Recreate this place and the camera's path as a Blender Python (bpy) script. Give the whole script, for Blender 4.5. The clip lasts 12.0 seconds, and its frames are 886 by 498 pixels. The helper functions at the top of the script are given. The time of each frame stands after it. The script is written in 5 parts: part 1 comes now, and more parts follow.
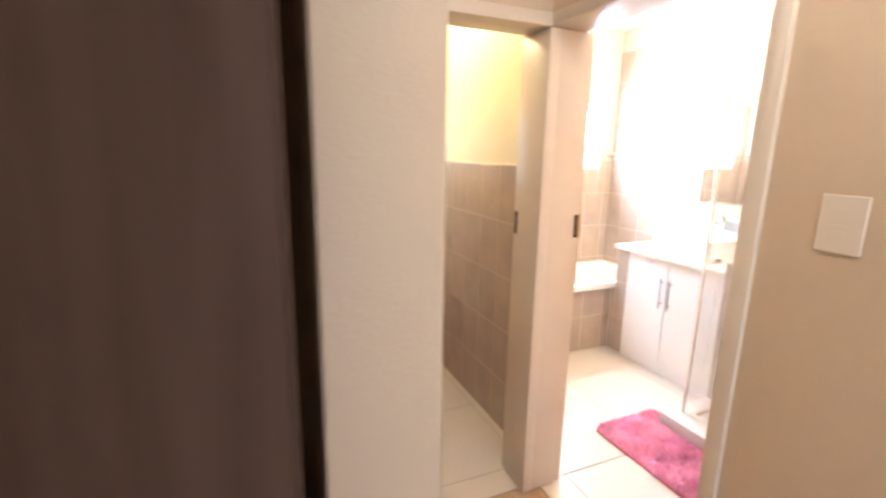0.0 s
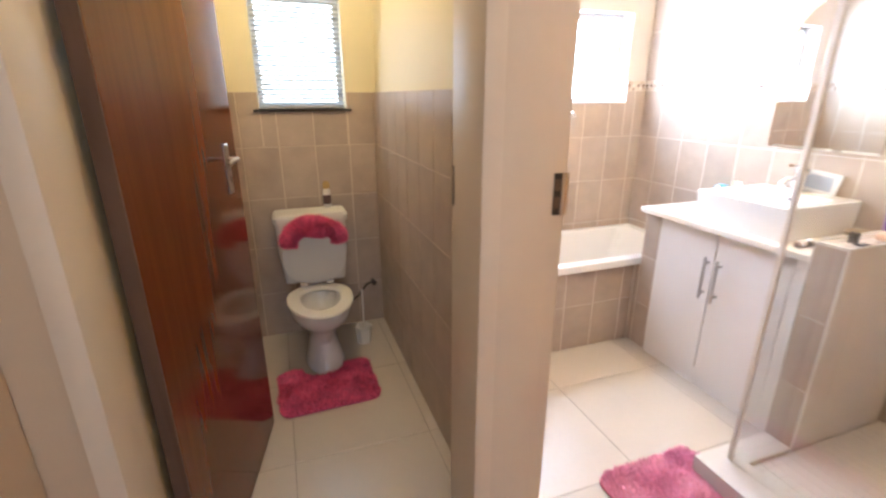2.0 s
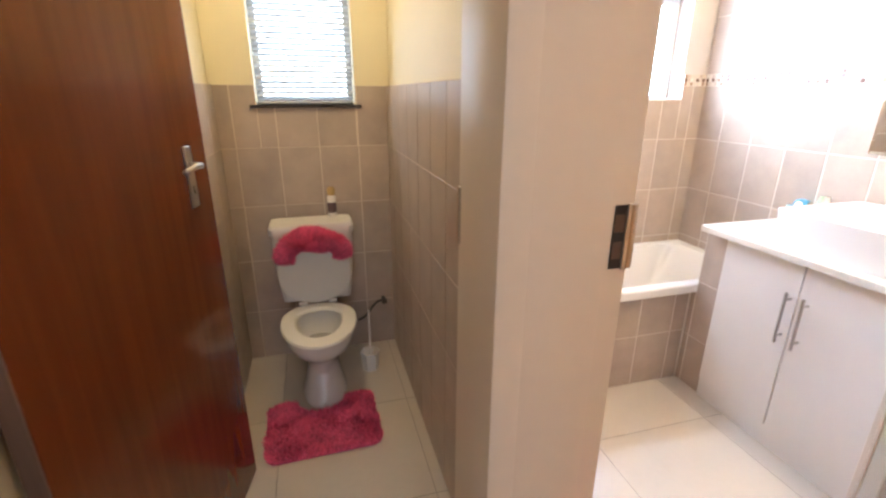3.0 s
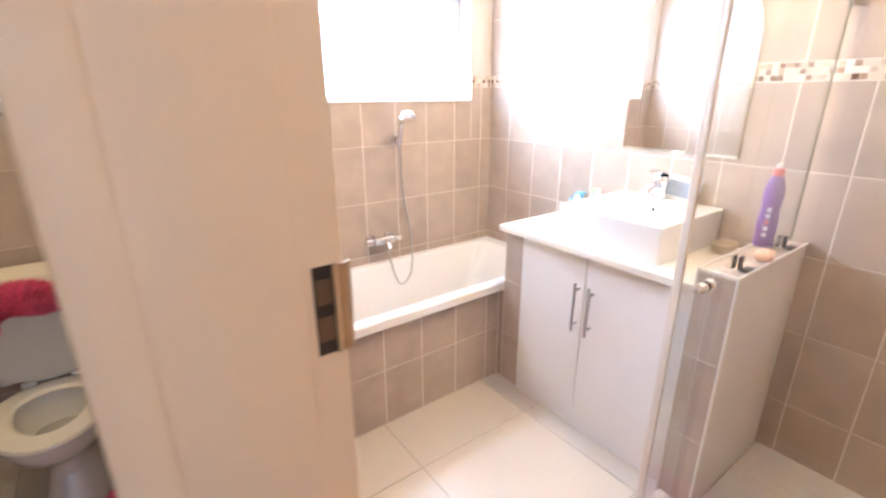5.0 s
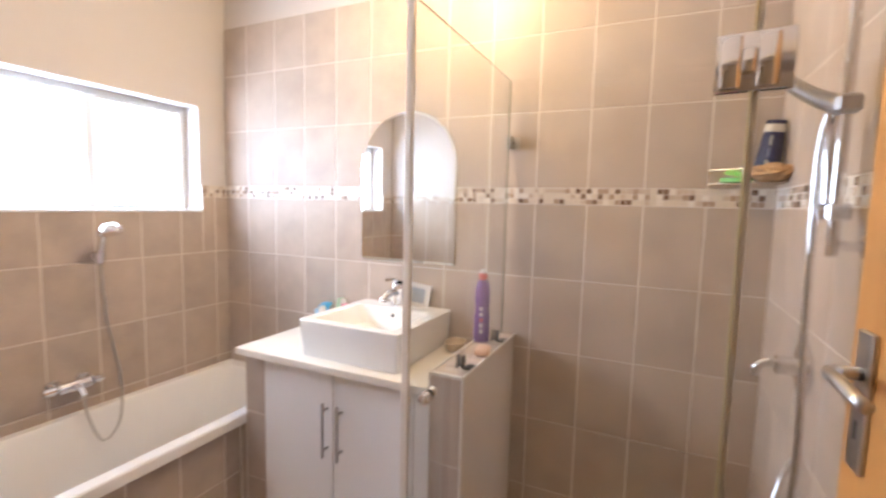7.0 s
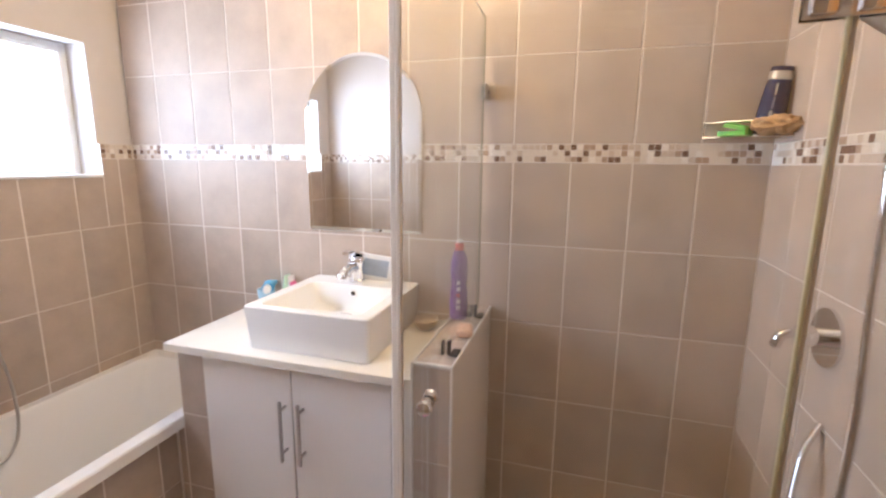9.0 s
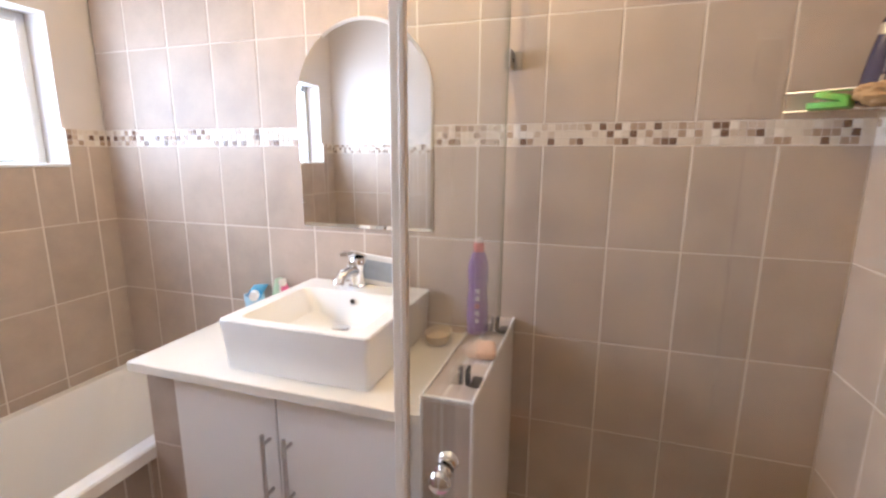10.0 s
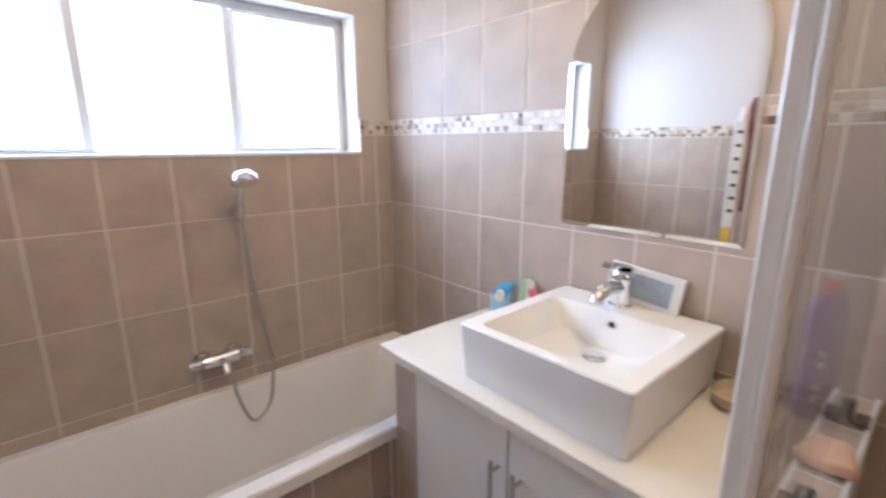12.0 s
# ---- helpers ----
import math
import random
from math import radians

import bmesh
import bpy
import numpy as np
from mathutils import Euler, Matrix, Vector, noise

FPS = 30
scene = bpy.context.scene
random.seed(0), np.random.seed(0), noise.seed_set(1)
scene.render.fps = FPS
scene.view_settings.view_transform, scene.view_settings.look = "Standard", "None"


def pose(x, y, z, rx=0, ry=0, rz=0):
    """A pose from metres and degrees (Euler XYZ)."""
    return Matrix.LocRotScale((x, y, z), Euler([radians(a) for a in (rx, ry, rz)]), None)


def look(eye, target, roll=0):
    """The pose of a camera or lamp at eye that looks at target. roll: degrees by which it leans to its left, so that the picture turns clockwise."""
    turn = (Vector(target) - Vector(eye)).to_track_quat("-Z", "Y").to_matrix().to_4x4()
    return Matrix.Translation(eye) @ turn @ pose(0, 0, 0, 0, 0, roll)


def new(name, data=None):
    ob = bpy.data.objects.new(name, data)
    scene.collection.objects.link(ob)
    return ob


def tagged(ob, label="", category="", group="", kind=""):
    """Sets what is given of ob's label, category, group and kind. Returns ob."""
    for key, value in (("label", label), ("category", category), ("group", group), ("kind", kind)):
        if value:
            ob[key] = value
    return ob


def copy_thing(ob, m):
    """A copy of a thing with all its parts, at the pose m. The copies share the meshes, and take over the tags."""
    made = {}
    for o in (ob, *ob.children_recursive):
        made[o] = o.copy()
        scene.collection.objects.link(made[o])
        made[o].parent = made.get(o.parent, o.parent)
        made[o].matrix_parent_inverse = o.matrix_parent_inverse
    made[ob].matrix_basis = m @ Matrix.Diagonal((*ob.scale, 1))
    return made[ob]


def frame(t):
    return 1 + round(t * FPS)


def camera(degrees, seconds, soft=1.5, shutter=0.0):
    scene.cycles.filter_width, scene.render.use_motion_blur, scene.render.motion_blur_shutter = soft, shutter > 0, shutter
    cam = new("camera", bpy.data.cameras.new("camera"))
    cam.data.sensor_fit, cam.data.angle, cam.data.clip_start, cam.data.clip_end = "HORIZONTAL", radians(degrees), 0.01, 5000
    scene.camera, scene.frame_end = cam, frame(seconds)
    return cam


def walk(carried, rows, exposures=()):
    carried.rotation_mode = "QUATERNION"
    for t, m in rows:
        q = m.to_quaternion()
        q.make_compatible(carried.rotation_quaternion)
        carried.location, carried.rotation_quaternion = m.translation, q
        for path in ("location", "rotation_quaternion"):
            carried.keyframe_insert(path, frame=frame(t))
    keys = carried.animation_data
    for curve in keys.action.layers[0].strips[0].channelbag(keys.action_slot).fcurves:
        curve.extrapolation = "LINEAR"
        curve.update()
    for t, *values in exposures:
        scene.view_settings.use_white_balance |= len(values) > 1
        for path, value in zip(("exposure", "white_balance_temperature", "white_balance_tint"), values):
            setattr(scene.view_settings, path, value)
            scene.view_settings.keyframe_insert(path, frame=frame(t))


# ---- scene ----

# camera and walk
cam = camera(88.5, 12.0, 2.4, 0.5)
PATH = [
    (0, (-0.14, -0.258, 1.571), (0.629, 1.539, 1.149), 1.0),
    (0.1, (-0.102, -0.229, 1.567), (0.723, 1.543, 1.142), 0.6),
    (0.2, (-0.047, -0.189, 1.549), (0.844, 1.551, 1.127), 0.8),
    (0.3, (-0.002, -0.167, 1.546), (0.922, 1.556, 1.126), 0.8),
    (0.5, (0.128, -0.118, 1.551), (1.105, 1.576, 1.134), 0.8),
    (1, (0.348, 0.002, 1.536), (1.338, 1.665, 1.031), 0.4),
    (1.5, (0.464, 0.2, 1.506), (1.344, 1.893, 0.906), 0.3),
    (2, (0.549, 0.404, 1.48), (1.18, 2.192, 0.844), -0.1),
    (2.5, (0.618, 0.626, 1.476), (1.177, 2.435, 0.831), 0.0),
    (2.7, (0.662, 0.688, 1.468), (1.17, 2.512, 0.823), 0.2),
    (4.3, (0.851, 0.846, 1.462), (1.721, 2.528, 0.818), 0.3),
    (4.5, (0.865, 0.873, 1.466), (1.862, 2.481, 0.819), 0.3),
    (5, (0.996, 0.891, 1.475), (2.121, 2.414, 0.83), -0.1),
    (5.5, (1.074, 0.897, 1.468), (2.294, 2.369, 0.881), 0.3),
    (6, (1.128, 0.886, 1.477), (2.533, 2.262, 1.111), 0.8),
    (6.5, (1.132, 0.868, 1.493), (2.765, 1.998, 1.261), 1.3),
    (7, (1.14, 0.843, 1.498), (2.943, 1.688, 1.309), 1.4),
    (7.2, (1.156, 0.836, 1.496), (2.996, 1.597, 1.312), 1.4),
    (9, (1.305, 1.064, 1.505), (3.191, 1.621, 1.139), 0.6),
    (9.5, (1.388, 1.121, 1.481), (3.271, 1.68, 1.104), 0.6),
    (10, (1.558, 1.16, 1.473), (3.429, 1.753, 1.085), 0.4),
    (10.5, (1.659, 1.206, 1.457), (3.482, 1.915, 1.04), 0.2),
    (11, (1.724, 1.302, 1.461), (3.439, 2.226, 1.01), 0.1),
    (11.5, (1.756, 1.326, 1.462), (3.318, 2.484, 0.996), -0.3),
    (12, (1.765, 1.327, 1.476), (3.05, 2.792, 1.026), -0.1),
]
STOPS = [(0.0, 1.68, 5300, 10), (1.0, 1.38, 5250, 10), (2.0, 0.92, 5200, 10), (2.5, 0.85, 5200, 10), (4.5, 1.13, 5100, 11), (5.5, 0.82, 5150, 11), (6.0, 0.67, 5200, 11), (7.0, 0.10, 5400, 12), (9.5, -0.06, 5300, 12), (10.5, -0.12, 5350, 11), (11.5, -0.33, 5150, 11), (12.0, -0.46, 5050, 11)]
walk(cam, [(t, look(eye, target, roll)) for t, eye, target, roll in PATH], STOPS)

# world and lights
world = bpy.data.worlds.new("sky")
scene.world = world
world.use_nodes = True
wn, wl = world.node_tree.nodes, world.node_tree.links
sky = wn.new("ShaderNodeTexSky")
sky.sky_type, sky.sun_disc, sky.sun_elevation, sky.sun_rotation = "NISHITA", False, radians(52), radians(200)
wl.new(sky.outputs[0], wn["Background"].inputs[0])
wn["Background"].inputs[1].default_value = 0.12
sun = new("sun", bpy.data.lights.new("sun", "SUN"))
sun.data.energy, sun.data.angle, sun.data.color = 3.0, radians(0.5), (1.0, 0.95, 0.88)
sun.matrix_world = look((0, 0, 8), (-1.2, 6.0, 0))


def area(name, eye, target, w, h, watts, color):
    ob = new(name, bpy.data.lights.new(name, "AREA"))
    ob.data.shape, ob.data.size, ob.data.size_y, ob.data.energy, ob.data.color = "RECTANGLE", w, h, watts, color
    ob.matrix_world = look(eye, target)
    return ob


area("bath_daylight", (2.085, 3.305, 1.715), (2.085, 0, 1.715), 1.48, 0.53, 34, (0.88, 0.93, 1.0))
area("toilet_daylight", (0.74, 3.44, 1.72), (0.74, 0, 1.72), 0.49, 0.58, 2.7, (1.0, 0.98, 0.94))
# added fill lamp at the hall's unseen south end
area("hall_fill", (0.5, -1.68, 1.5), (0.5, 2, 1.3), 0.8, 1.2, 4.4, (1.0, 0.92, 0.84))
# the hall point light is an added fill, with no known fitting there
for lname, loc, watts, col in (("bath_bulb", (2.55, 1.62, 2.46), 31, (1.0, 0.67, 0.27)), ("toilet_bulb", (0.70, 2.45, 2.47), 10.5, (1.0, 0.72, 0.35)), ("hall_fill_bulb", (0.46, 0.0, 2.47), 4.6, (1.0, 0.88, 0.74))):
    bulb = new(lname, bpy.data.lights.new(lname, "POINT"))
    bulb.data.energy, bulb.data.color, bulb.data.shadow_soft_size = watts, col, 0.005
    bulb.location = loc


# materials
def mat(name, color, rough=0.5, metal=0.0, var=0.12, scale=6.0, bump=0.0, bscale=60.0, coat=0.0, obj_random=0.0, island=0.0, spec=0.5, trans=0.0, ior=1.5, stretch=(1, 1, 1), fine=0.05):
    m = bpy.data.materials.new(name)
    m.use_nodes = True
    n, l = m.node_tree.nodes, m.node_tree.links
    b = n["Principled BSDF"]
    b.inputs["Roughness"].default_value = rough
    b.inputs["Metallic"].default_value = metal
    b.inputs["Coat Weight"].default_value = coat
    b.inputs["Coat Roughness"].default_value = 0.1
    b.inputs["Specular IOR Level"].default_value = spec
    b.inputs["Transmission Weight"].default_value = trans
    b.inputs["IOR"].default_value = ior
    tc = n.new("ShaderNodeTexCoord")
    mp = n.new("ShaderNodeMapping")
    mp.inputs["Scale"].default_value = stretch
    l.new(tc.outputs["Object"], mp.inputs["Vector"])
    vec = mp.outputs["Vector"]
    if obj_random or island:
        oi = n.new("ShaderNodeObjectInfo")
        add = n.new("ShaderNodeVectorMath")
        add.operation = "MULTIPLY_ADD"
        l.new(oi.outputs["Random"], add.inputs[0])
        add.inputs[1].default_value = (31, 17, 23)
        l.new(vec, add.inputs[2])
        vec = add.outputs[0]
    big = n.new("ShaderNodeTexNoise")
    big.inputs["Scale"].default_value, big.inputs["Detail"].default_value = scale, 4
    l.new(vec, big.inputs["Vector"])
    small = n.new("ShaderNodeTexNoise")
    small.inputs["Scale"].default_value, small.inputs["Detail"].default_value = scale * 14, 3
    l.new(vec, small.inputs["Vector"])

    def mathn(op, a, c, d=None):
        k = n.new("ShaderNodeMath")
        k.operation = op
        for i, v in enumerate((a, c, d)):
            if v is None:
                continue
            if isinstance(v, (int, float)):
                k.inputs[i].default_value = v
            else:
                l.new(v, k.inputs[i])
        return k.outputs[0]
    val = mathn("MULTIPLY_ADD", big.outputs[0], 2 * var, 1 - var)
    val = mathn("ADD", val, mathn("MULTIPLY_ADD", small.outputs[0], 2 * fine, -fine))
    if obj_random:
        val = mathn("ADD", val, mathn("MULTIPLY_ADD", oi.outputs["Random"], 2 * obj_random, -obj_random))
    if island:
        g = n.new("ShaderNodeNewGeometry")
        val = mathn("ADD", val, mathn("MULTIPLY_ADD", g.outputs["Random Per Island"], 2 * island, -island))
    mul = n.new("ShaderNodeVectorMath")
    mul.operation = "SCALE"
    mul.inputs[0].default_value = color
    l.new(val, mul.inputs["Scale"])
    l.new(mul.outputs[0], b.inputs["Base Color"])
    if bump:
        bn = n.new("ShaderNodeTexNoise")
        bn.inputs["Scale"].default_value, bn.inputs["Detail"].default_value = bscale, 3
        l.new(vec, bn.inputs["Vector"])
        bp = n.new("ShaderNodeBump")
        bp.inputs["Strength"].default_value, bp.inputs["Distance"].default_value = bump, 0.002
        l.new(bn.outputs[0], bp.inputs["Height"])
        l.new(bp.outputs[0], b.inputs["Normal"])
    return m


def wood(name, c1, c2, rough, scale=3.0, stretch=(9, 9, 0.6), coat=0.0):
    m = mat(name, c1, rough, coat=coat, stretch=stretch, scale=scale)
    n, l = m.node_tree.nodes, m.node_tree.links
    b = n["Principled BSDF"]
    tc, mp = n["Texture Coordinate"], n.new("ShaderNodeMapping")
    mp.inputs["Scale"].default_value = stretch
    l.new(tc.outputs["Object"], mp.inputs["Vector"])
    w = n.new("ShaderNodeTexNoise")
    w.inputs["Scale"].default_value, w.inputs["Detail"].default_value, w.inputs["Distortion"].default_value = scale, 5, 0.5
    l.new(mp.outputs[0], w.inputs["Vector"])
    r = n.new("ShaderNodeValToRGB")
    r.color_ramp.elements[0].position, r.color_ramp.elements[1].position = 0.3, 0.7
    r.color_ramp.elements[0].color, r.color_ramp.elements[1].color = (*c2, 1), (*c1, 1)
    b.inputs["Specular IOR Level"].default_value = 0.35
    l.new(w.outputs[0], r.inputs[0])
    l.new(r.outputs[0], b.inputs["Base Color"])
    return m


PAINT_HALL = mat("hall_paint", (0.58, 0.46, 0.325), 0.6, bump=0.25, bscale=180, var=0.03, scale=1.5, fine=0.015)
PAINT_WC = mat("toilet_paint", (0.74, 0.67, 0.46), 0.55, bump=0.2, bscale=150, var=0.03, scale=1.5, fine=0.015)
PAINT_BATH = mat("bath_paint", (0.63, 0.575, 0.535), 0.6, bump=0.2, bscale=150, var=0.03, scale=1.5, fine=0.015)
PAINT_CEIL = mat("ceiling_paint", (0.80, 0.76, 0.70), 0.7, bump=0.1, bscale=120, var=0.02, scale=1.2, fine=0.01)
PAINT_FRAME = mat("frame_enamel", (0.66, 0.58, 0.475), 0.42, bump=0.12, bscale=60, var=0.03, scale=2.5, fine=0.01)
GROUT = mat("grout", (0.70, 0.63, 0.56), 0.85, var=0.1, scale=9, bump=0.2, bscale=300)
GROUT_WC = mat("toilet_grout", (0.66, 0.57, 0.46), 0.85, var=0.1, scale=9, bump=0.2, bscale=300)
TILE = mat("wall_tile_glaze", (0.46, 0.375, 0.305), 0.36, var=0.24, scale=7, fine=0.04, obj_random=0.04, spec=0.20)
MOSAIC_STUFF = mat("mosaic_mixed", (0.5, 0.42, 0.36), 0.2, island=0.4, var=0.05)
FLOOR_TILE = mat("floor_tile_glaze", (0.57, 0.505, 0.43), 0.3, var=0.06, scale=3, fine=0.03, bump=0.04, bscale=30, obj_random=0.02)
FLOOR_GROUT = mat("floor_grout", (0.36, 0.31, 0.26), 0.85, var=0.1)
CERAMIC = mat("ceramic", (0.82, 0.80, 0.77), 0.1, var=0.015, scale=3, fine=0.005, coat=0.4)
ACRYLIC = mat("bath_acrylic", (0.84, 0.82, 0.80), 0.16, var=0.02, scale=3, fine=0.005)
WHITE_BOARD = mat("white_board", (0.80, 0.77, 0.74), 0.35, var=0.02, scale=4, fine=0.01)
COUNTER = mat("counter_laminate", (0.74, 0.685, 0.60), 0.28, var=0.04, scale=20, fine=0.03)
STEEL_WHITE = mat("white_enamel", (0.80, 0.80, 0.79), 0.35, var=0.02, scale=5, fine=0.01)
CHROME = mat("chrome", (0.80, 0.80, 0.82), 0.06, metal=1.0, var=0.02, fine=0.02)
STEEL = mat("brushed_steel", (0.52, 0.50, 0.48), 0.32, metal=1.0, var=0.05, fine=0.05)
DARKMETAL = mat("tarnished_metal", (0.10, 0.09, 0.085), 0.4, metal=0.7, var=0.15)
BRASS = mat("brass_latch", (0.46, 0.37, 0.27), 0.5, metal=1.0, var=0.15)
# for black parts, and as painted shade inside holes and recesses
BLACK = mat("black_part_hole_shade", (0.035, 0.028, 0.024), 0.8, var=0.2)
PLASTIC = mat("white_plastic", (0.80, 0.77, 0.72), 0.35, var=0.02, fine=0.01)
STRIP = mat("seal_strip", (0.72, 0.66, 0.58), 0.35, var=0.04, fine=0.02)
WOOD_RED = wood("varnished_red_wood", (0.165, 0.042, 0.0085), (0.128, 0.030, 0.006), 0.13, coat=0.0)
WOOD_DARK = wood("dark_stained_wood", (0.17, 0.105, 0.075), (0.12, 0.072, 0.05), 0.3)
WOOD_ORANGE = wood("orange_varnished_wood", (0.55, 0.27, 0.075), (0.46, 0.21, 0.05), 0.28, coat=0.3)
WOOD_RACK = wood("rack_wood", (0.42, 0.27, 0.19), (0.30, 0.18, 0.12), 0.4)
WOOD_FLOOR = wood("wood_look_floor", (0.44, 0.31, 0.20), (0.33, 0.22, 0.14), 0.35, stretch=(8, 0.8, 8))
FUR = mat("pink_fur", (0.92, 0.17, 0.32), 0.75, var=0.42, scale=15, island=0.25, fine=0.12)
FUR_PALE = mat("pale_pink_fur", (0.99, 0.50, 0.69), 0.75, var=0.24, scale=13, island=0.2, fine=0.1)
FUR_BACK = mat("fur_backing", (0.7, 0.12, 0.25), 0.9, var=0.1)
PURPLE = mat("purple_plastic", (0.16, 0.06, 0.30), 0.3, var=0.05)
RED = mat("red_plastic", (0.62, 0.07, 0.05), 0.35, var=0.05)
NAVY = mat("navy_plastic", (0.018, 0.022, 0.07), 0.25, var=0.06)
SILVER = mat("silver_print", (0.55, 0.50, 0.42), 0.3, metal=0.6, var=0.06)
GREEN = mat("green_plastic", (0.12, 0.42, 0.05), 0.4, var=0.06)
TAN = mat("tan_sponge", (0.46, 0.28, 0.13), 0.8, var=0.25, scale=20, bump=0.8, bscale=60)
SOAP = mat("peach_soap", (0.72, 0.47, 0.32), 0.4, var=0.05)
BLUE = mat("blue_plastic", (0.05, 0.36, 0.68), 0.35, var=0.05)
PINK = mat("pink_plastic", (0.75, 0.16, 0.32), 0.35, var=0.05)
CARD = mat("white_card", (0.74, 0.74, 0.75), 0.45, var=0.04)
MAROON = mat("maroon_robe", (0.15, 0.045, 0.04), 0.9, var=0.2, scale=8, bump=0.9, bscale=220)
TOWEL_PINK = mat("pink_towel", (0.84, 0.75, 0.73), 0.95, var=0.15, scale=8, bump=1.0, bscale=260)
YELLOW = mat("yellow_cloth", (0.72, 0.47, 0.06), 0.9, var=0.1, bump=0.6, bscale=260)
MAGENTA = mat("magenta_cloth", (0.52, 0.04, 0.24), 0.9, var=0.1, bump=0.6, bscale=260)
WHITE_CLOTH = mat("white_cloth", (0.72, 0.72, 0.76), 0.9, var=0.08, bump=0.6, bscale=260)
HEDGE = mat("leaves", (0.06, 0.10, 0.035), 0.6, var=0.3, scale=3, island=0.25)
GRASS = mat("lawn", (0.07, 0.10, 0.035), 0.9, var=0.3, scale=2)
PLASTER = mat("shower_floor_tile", (0.62, 0.57, 0.52), 0.4, var=0.05, island=0.06)
BLIND = mat("blind_slat", (0.52, 0.52, 0.51), 0.4, var=0.02)
bb = BLIND.node_tree
tl, mx = bb.nodes.new("ShaderNodeBsdfTranslucent"), bb.nodes.new("ShaderNodeMixShader")
tl.inputs["Color"].default_value, mx.inputs[0].default_value = (0.85, 0.85, 0.83, 1), 0.05
bb.links.new(bb.nodes["Principled BSDF"].outputs[0], mx.inputs[1])
bb.links.new(tl.outputs[0], mx.inputs[2])
bb.links.new(mx.outputs[0], bb.nodes["Material Output"].inputs[0])
GLASS = bpy.data.materials.new("clear_glass")
GLASS.use_nodes = True
gn, gl = GLASS.node_tree.nodes, GLASS.node_tree.links
clear, gloss, gmix = gn.new("ShaderNodeBsdfTransparent"), gn.new("ShaderNodeBsdfGlossy"), gn.new("ShaderNodeMixShader")
clear.inputs[0].default_value, gloss.inputs["Roughness"].default_value = (0.982, 0.985, 0.98, 1), 0.0
facing, power, schlick = gn.new("ShaderNodeLayerWeight"), gn.new("ShaderNodeMath"), gn.new("ShaderNodeMath")
facing.inputs[0].default_value = 0.5
power.operation, schlick.operation = "POWER", "MULTIPLY_ADD"
power.inputs[1].default_value, schlick.inputs[1].default_value, schlick.inputs[2].default_value = 5.0, 0.9, 0.055
gl.new(facing.outputs["Facing"], power.inputs[0])
gl.new(power.outputs[0], schlick.inputs[0])
gl.new(schlick.outputs[0], gmix.inputs[0])
gl.new(clear.outputs[0], gmix.inputs[1])
gl.new(gloss.outputs[0], gmix.inputs[2])
gl.new(gmix.outputs[0], gn["Material Output"].inputs[0])
gn.remove(gn["Principled BSDF"])
PANE = bpy.data.materials.new("window_glass")
PANE.use_nodes = True
gb = PANE.node_tree.nodes["Principled BSDF"]
gb.inputs["Base Color"].default_value = (0.98, 0.99, 0.985, 1)
gb.inputs["Roughness"].default_value, gb.inputs["Transmission Weight"].default_value, gb.inputs["IOR"].default_value = 0.0, 1.0, 1.45
GLASS_EDGE = mat("ground_glass_edge", (0.16, 0.15, 0.09), 0.3, var=0.1)
# paler copy of the edge colour, with the light on the top edge painted in
LIT_EDGE = mat("lit_glass_edge", (0.50, 0.47, 0.36), 0.3, var=0.1)
SEAL_OLIVE = mat("aged_seal_strip", (0.46, 0.40, 0.22), 0.35, var=0.06)
MIRROR = bpy.data.materials.new("mirror_silver")
MIRROR.use_nodes = True
mb = MIRROR.node_tree.nodes["Principled BSDF"]
mb.inputs["Base Color"].default_value = (0.90, 0.91, 0.90, 1)
mb.inputs["Metallic"].default_value, mb.inputs["Roughness"].default_value = 1.0, 0.015


def ramp_material(name, stops, rough):
    m = bpy.data.materials.new(name)
    m.use_nodes = True
    n, l = m.node_tree.nodes, m.node_tree.links
    oi, r = n.new("ShaderNodeObjectInfo"), n.new("ShaderNodeValToRGB")
    r.color_ramp.interpolation = "CONSTANT"
    while len(r.color_ramp.elements) < len(stops):
        r.color_ramp.elements.new(0.5)
    for e, (p, c) in zip(r.color_ramp.elements, stops):
        e.position, e.color = p, (*c, 1)
    l.new(oi.outputs["Random"], r.inputs[0])
    l.new(r.outputs[0], n["Principled BSDF"].inputs["Base Color"])
    n["Principled BSDF"].inputs["Roughness"].default_value = rough
    return m


MOSAIC_STOPS = [(0.0, (0.68, 0.60, 0.50)), (0.36, (0.56, 0.46, 0.37)), (0.54, (0.40, 0.29, 0.21)), (0.68, (0.17, 0.10, 0.065)), (0.86, (0.78, 0.72, 0.64))]
MOSAIC = ramp_material("mosaic_glaze", MOSAIC_STOPS, 0.15)


# mesh helpers
def part(name, bm, material, parent=None, label="", kind="", smooth=False, auto=False):
    me = bpy.data.meshes.new(name)
    bm.normal_update()
    bm.to_mesh(me)
    bm.free()
    me.materials.append(material)
    if smooth or auto:
        me.shade_smooth()
    if auto:
        me.set_sharp_from_angle(angle=radians(35))
    ob = new(name, me)
    if parent is not None:
        ob.parent = parent
    return tagged(ob, label=label, kind=kind)


def thing(name, label, category, loc=(0, 0, 0), rz=0, group="", rx=0, ry=0):
    ob = new(name)
    ob.matrix_world = pose(*loc, rx, ry, rz)
    ob.empty_display_size = 0.1
    return tagged(ob, label=label, category=category, group=group)


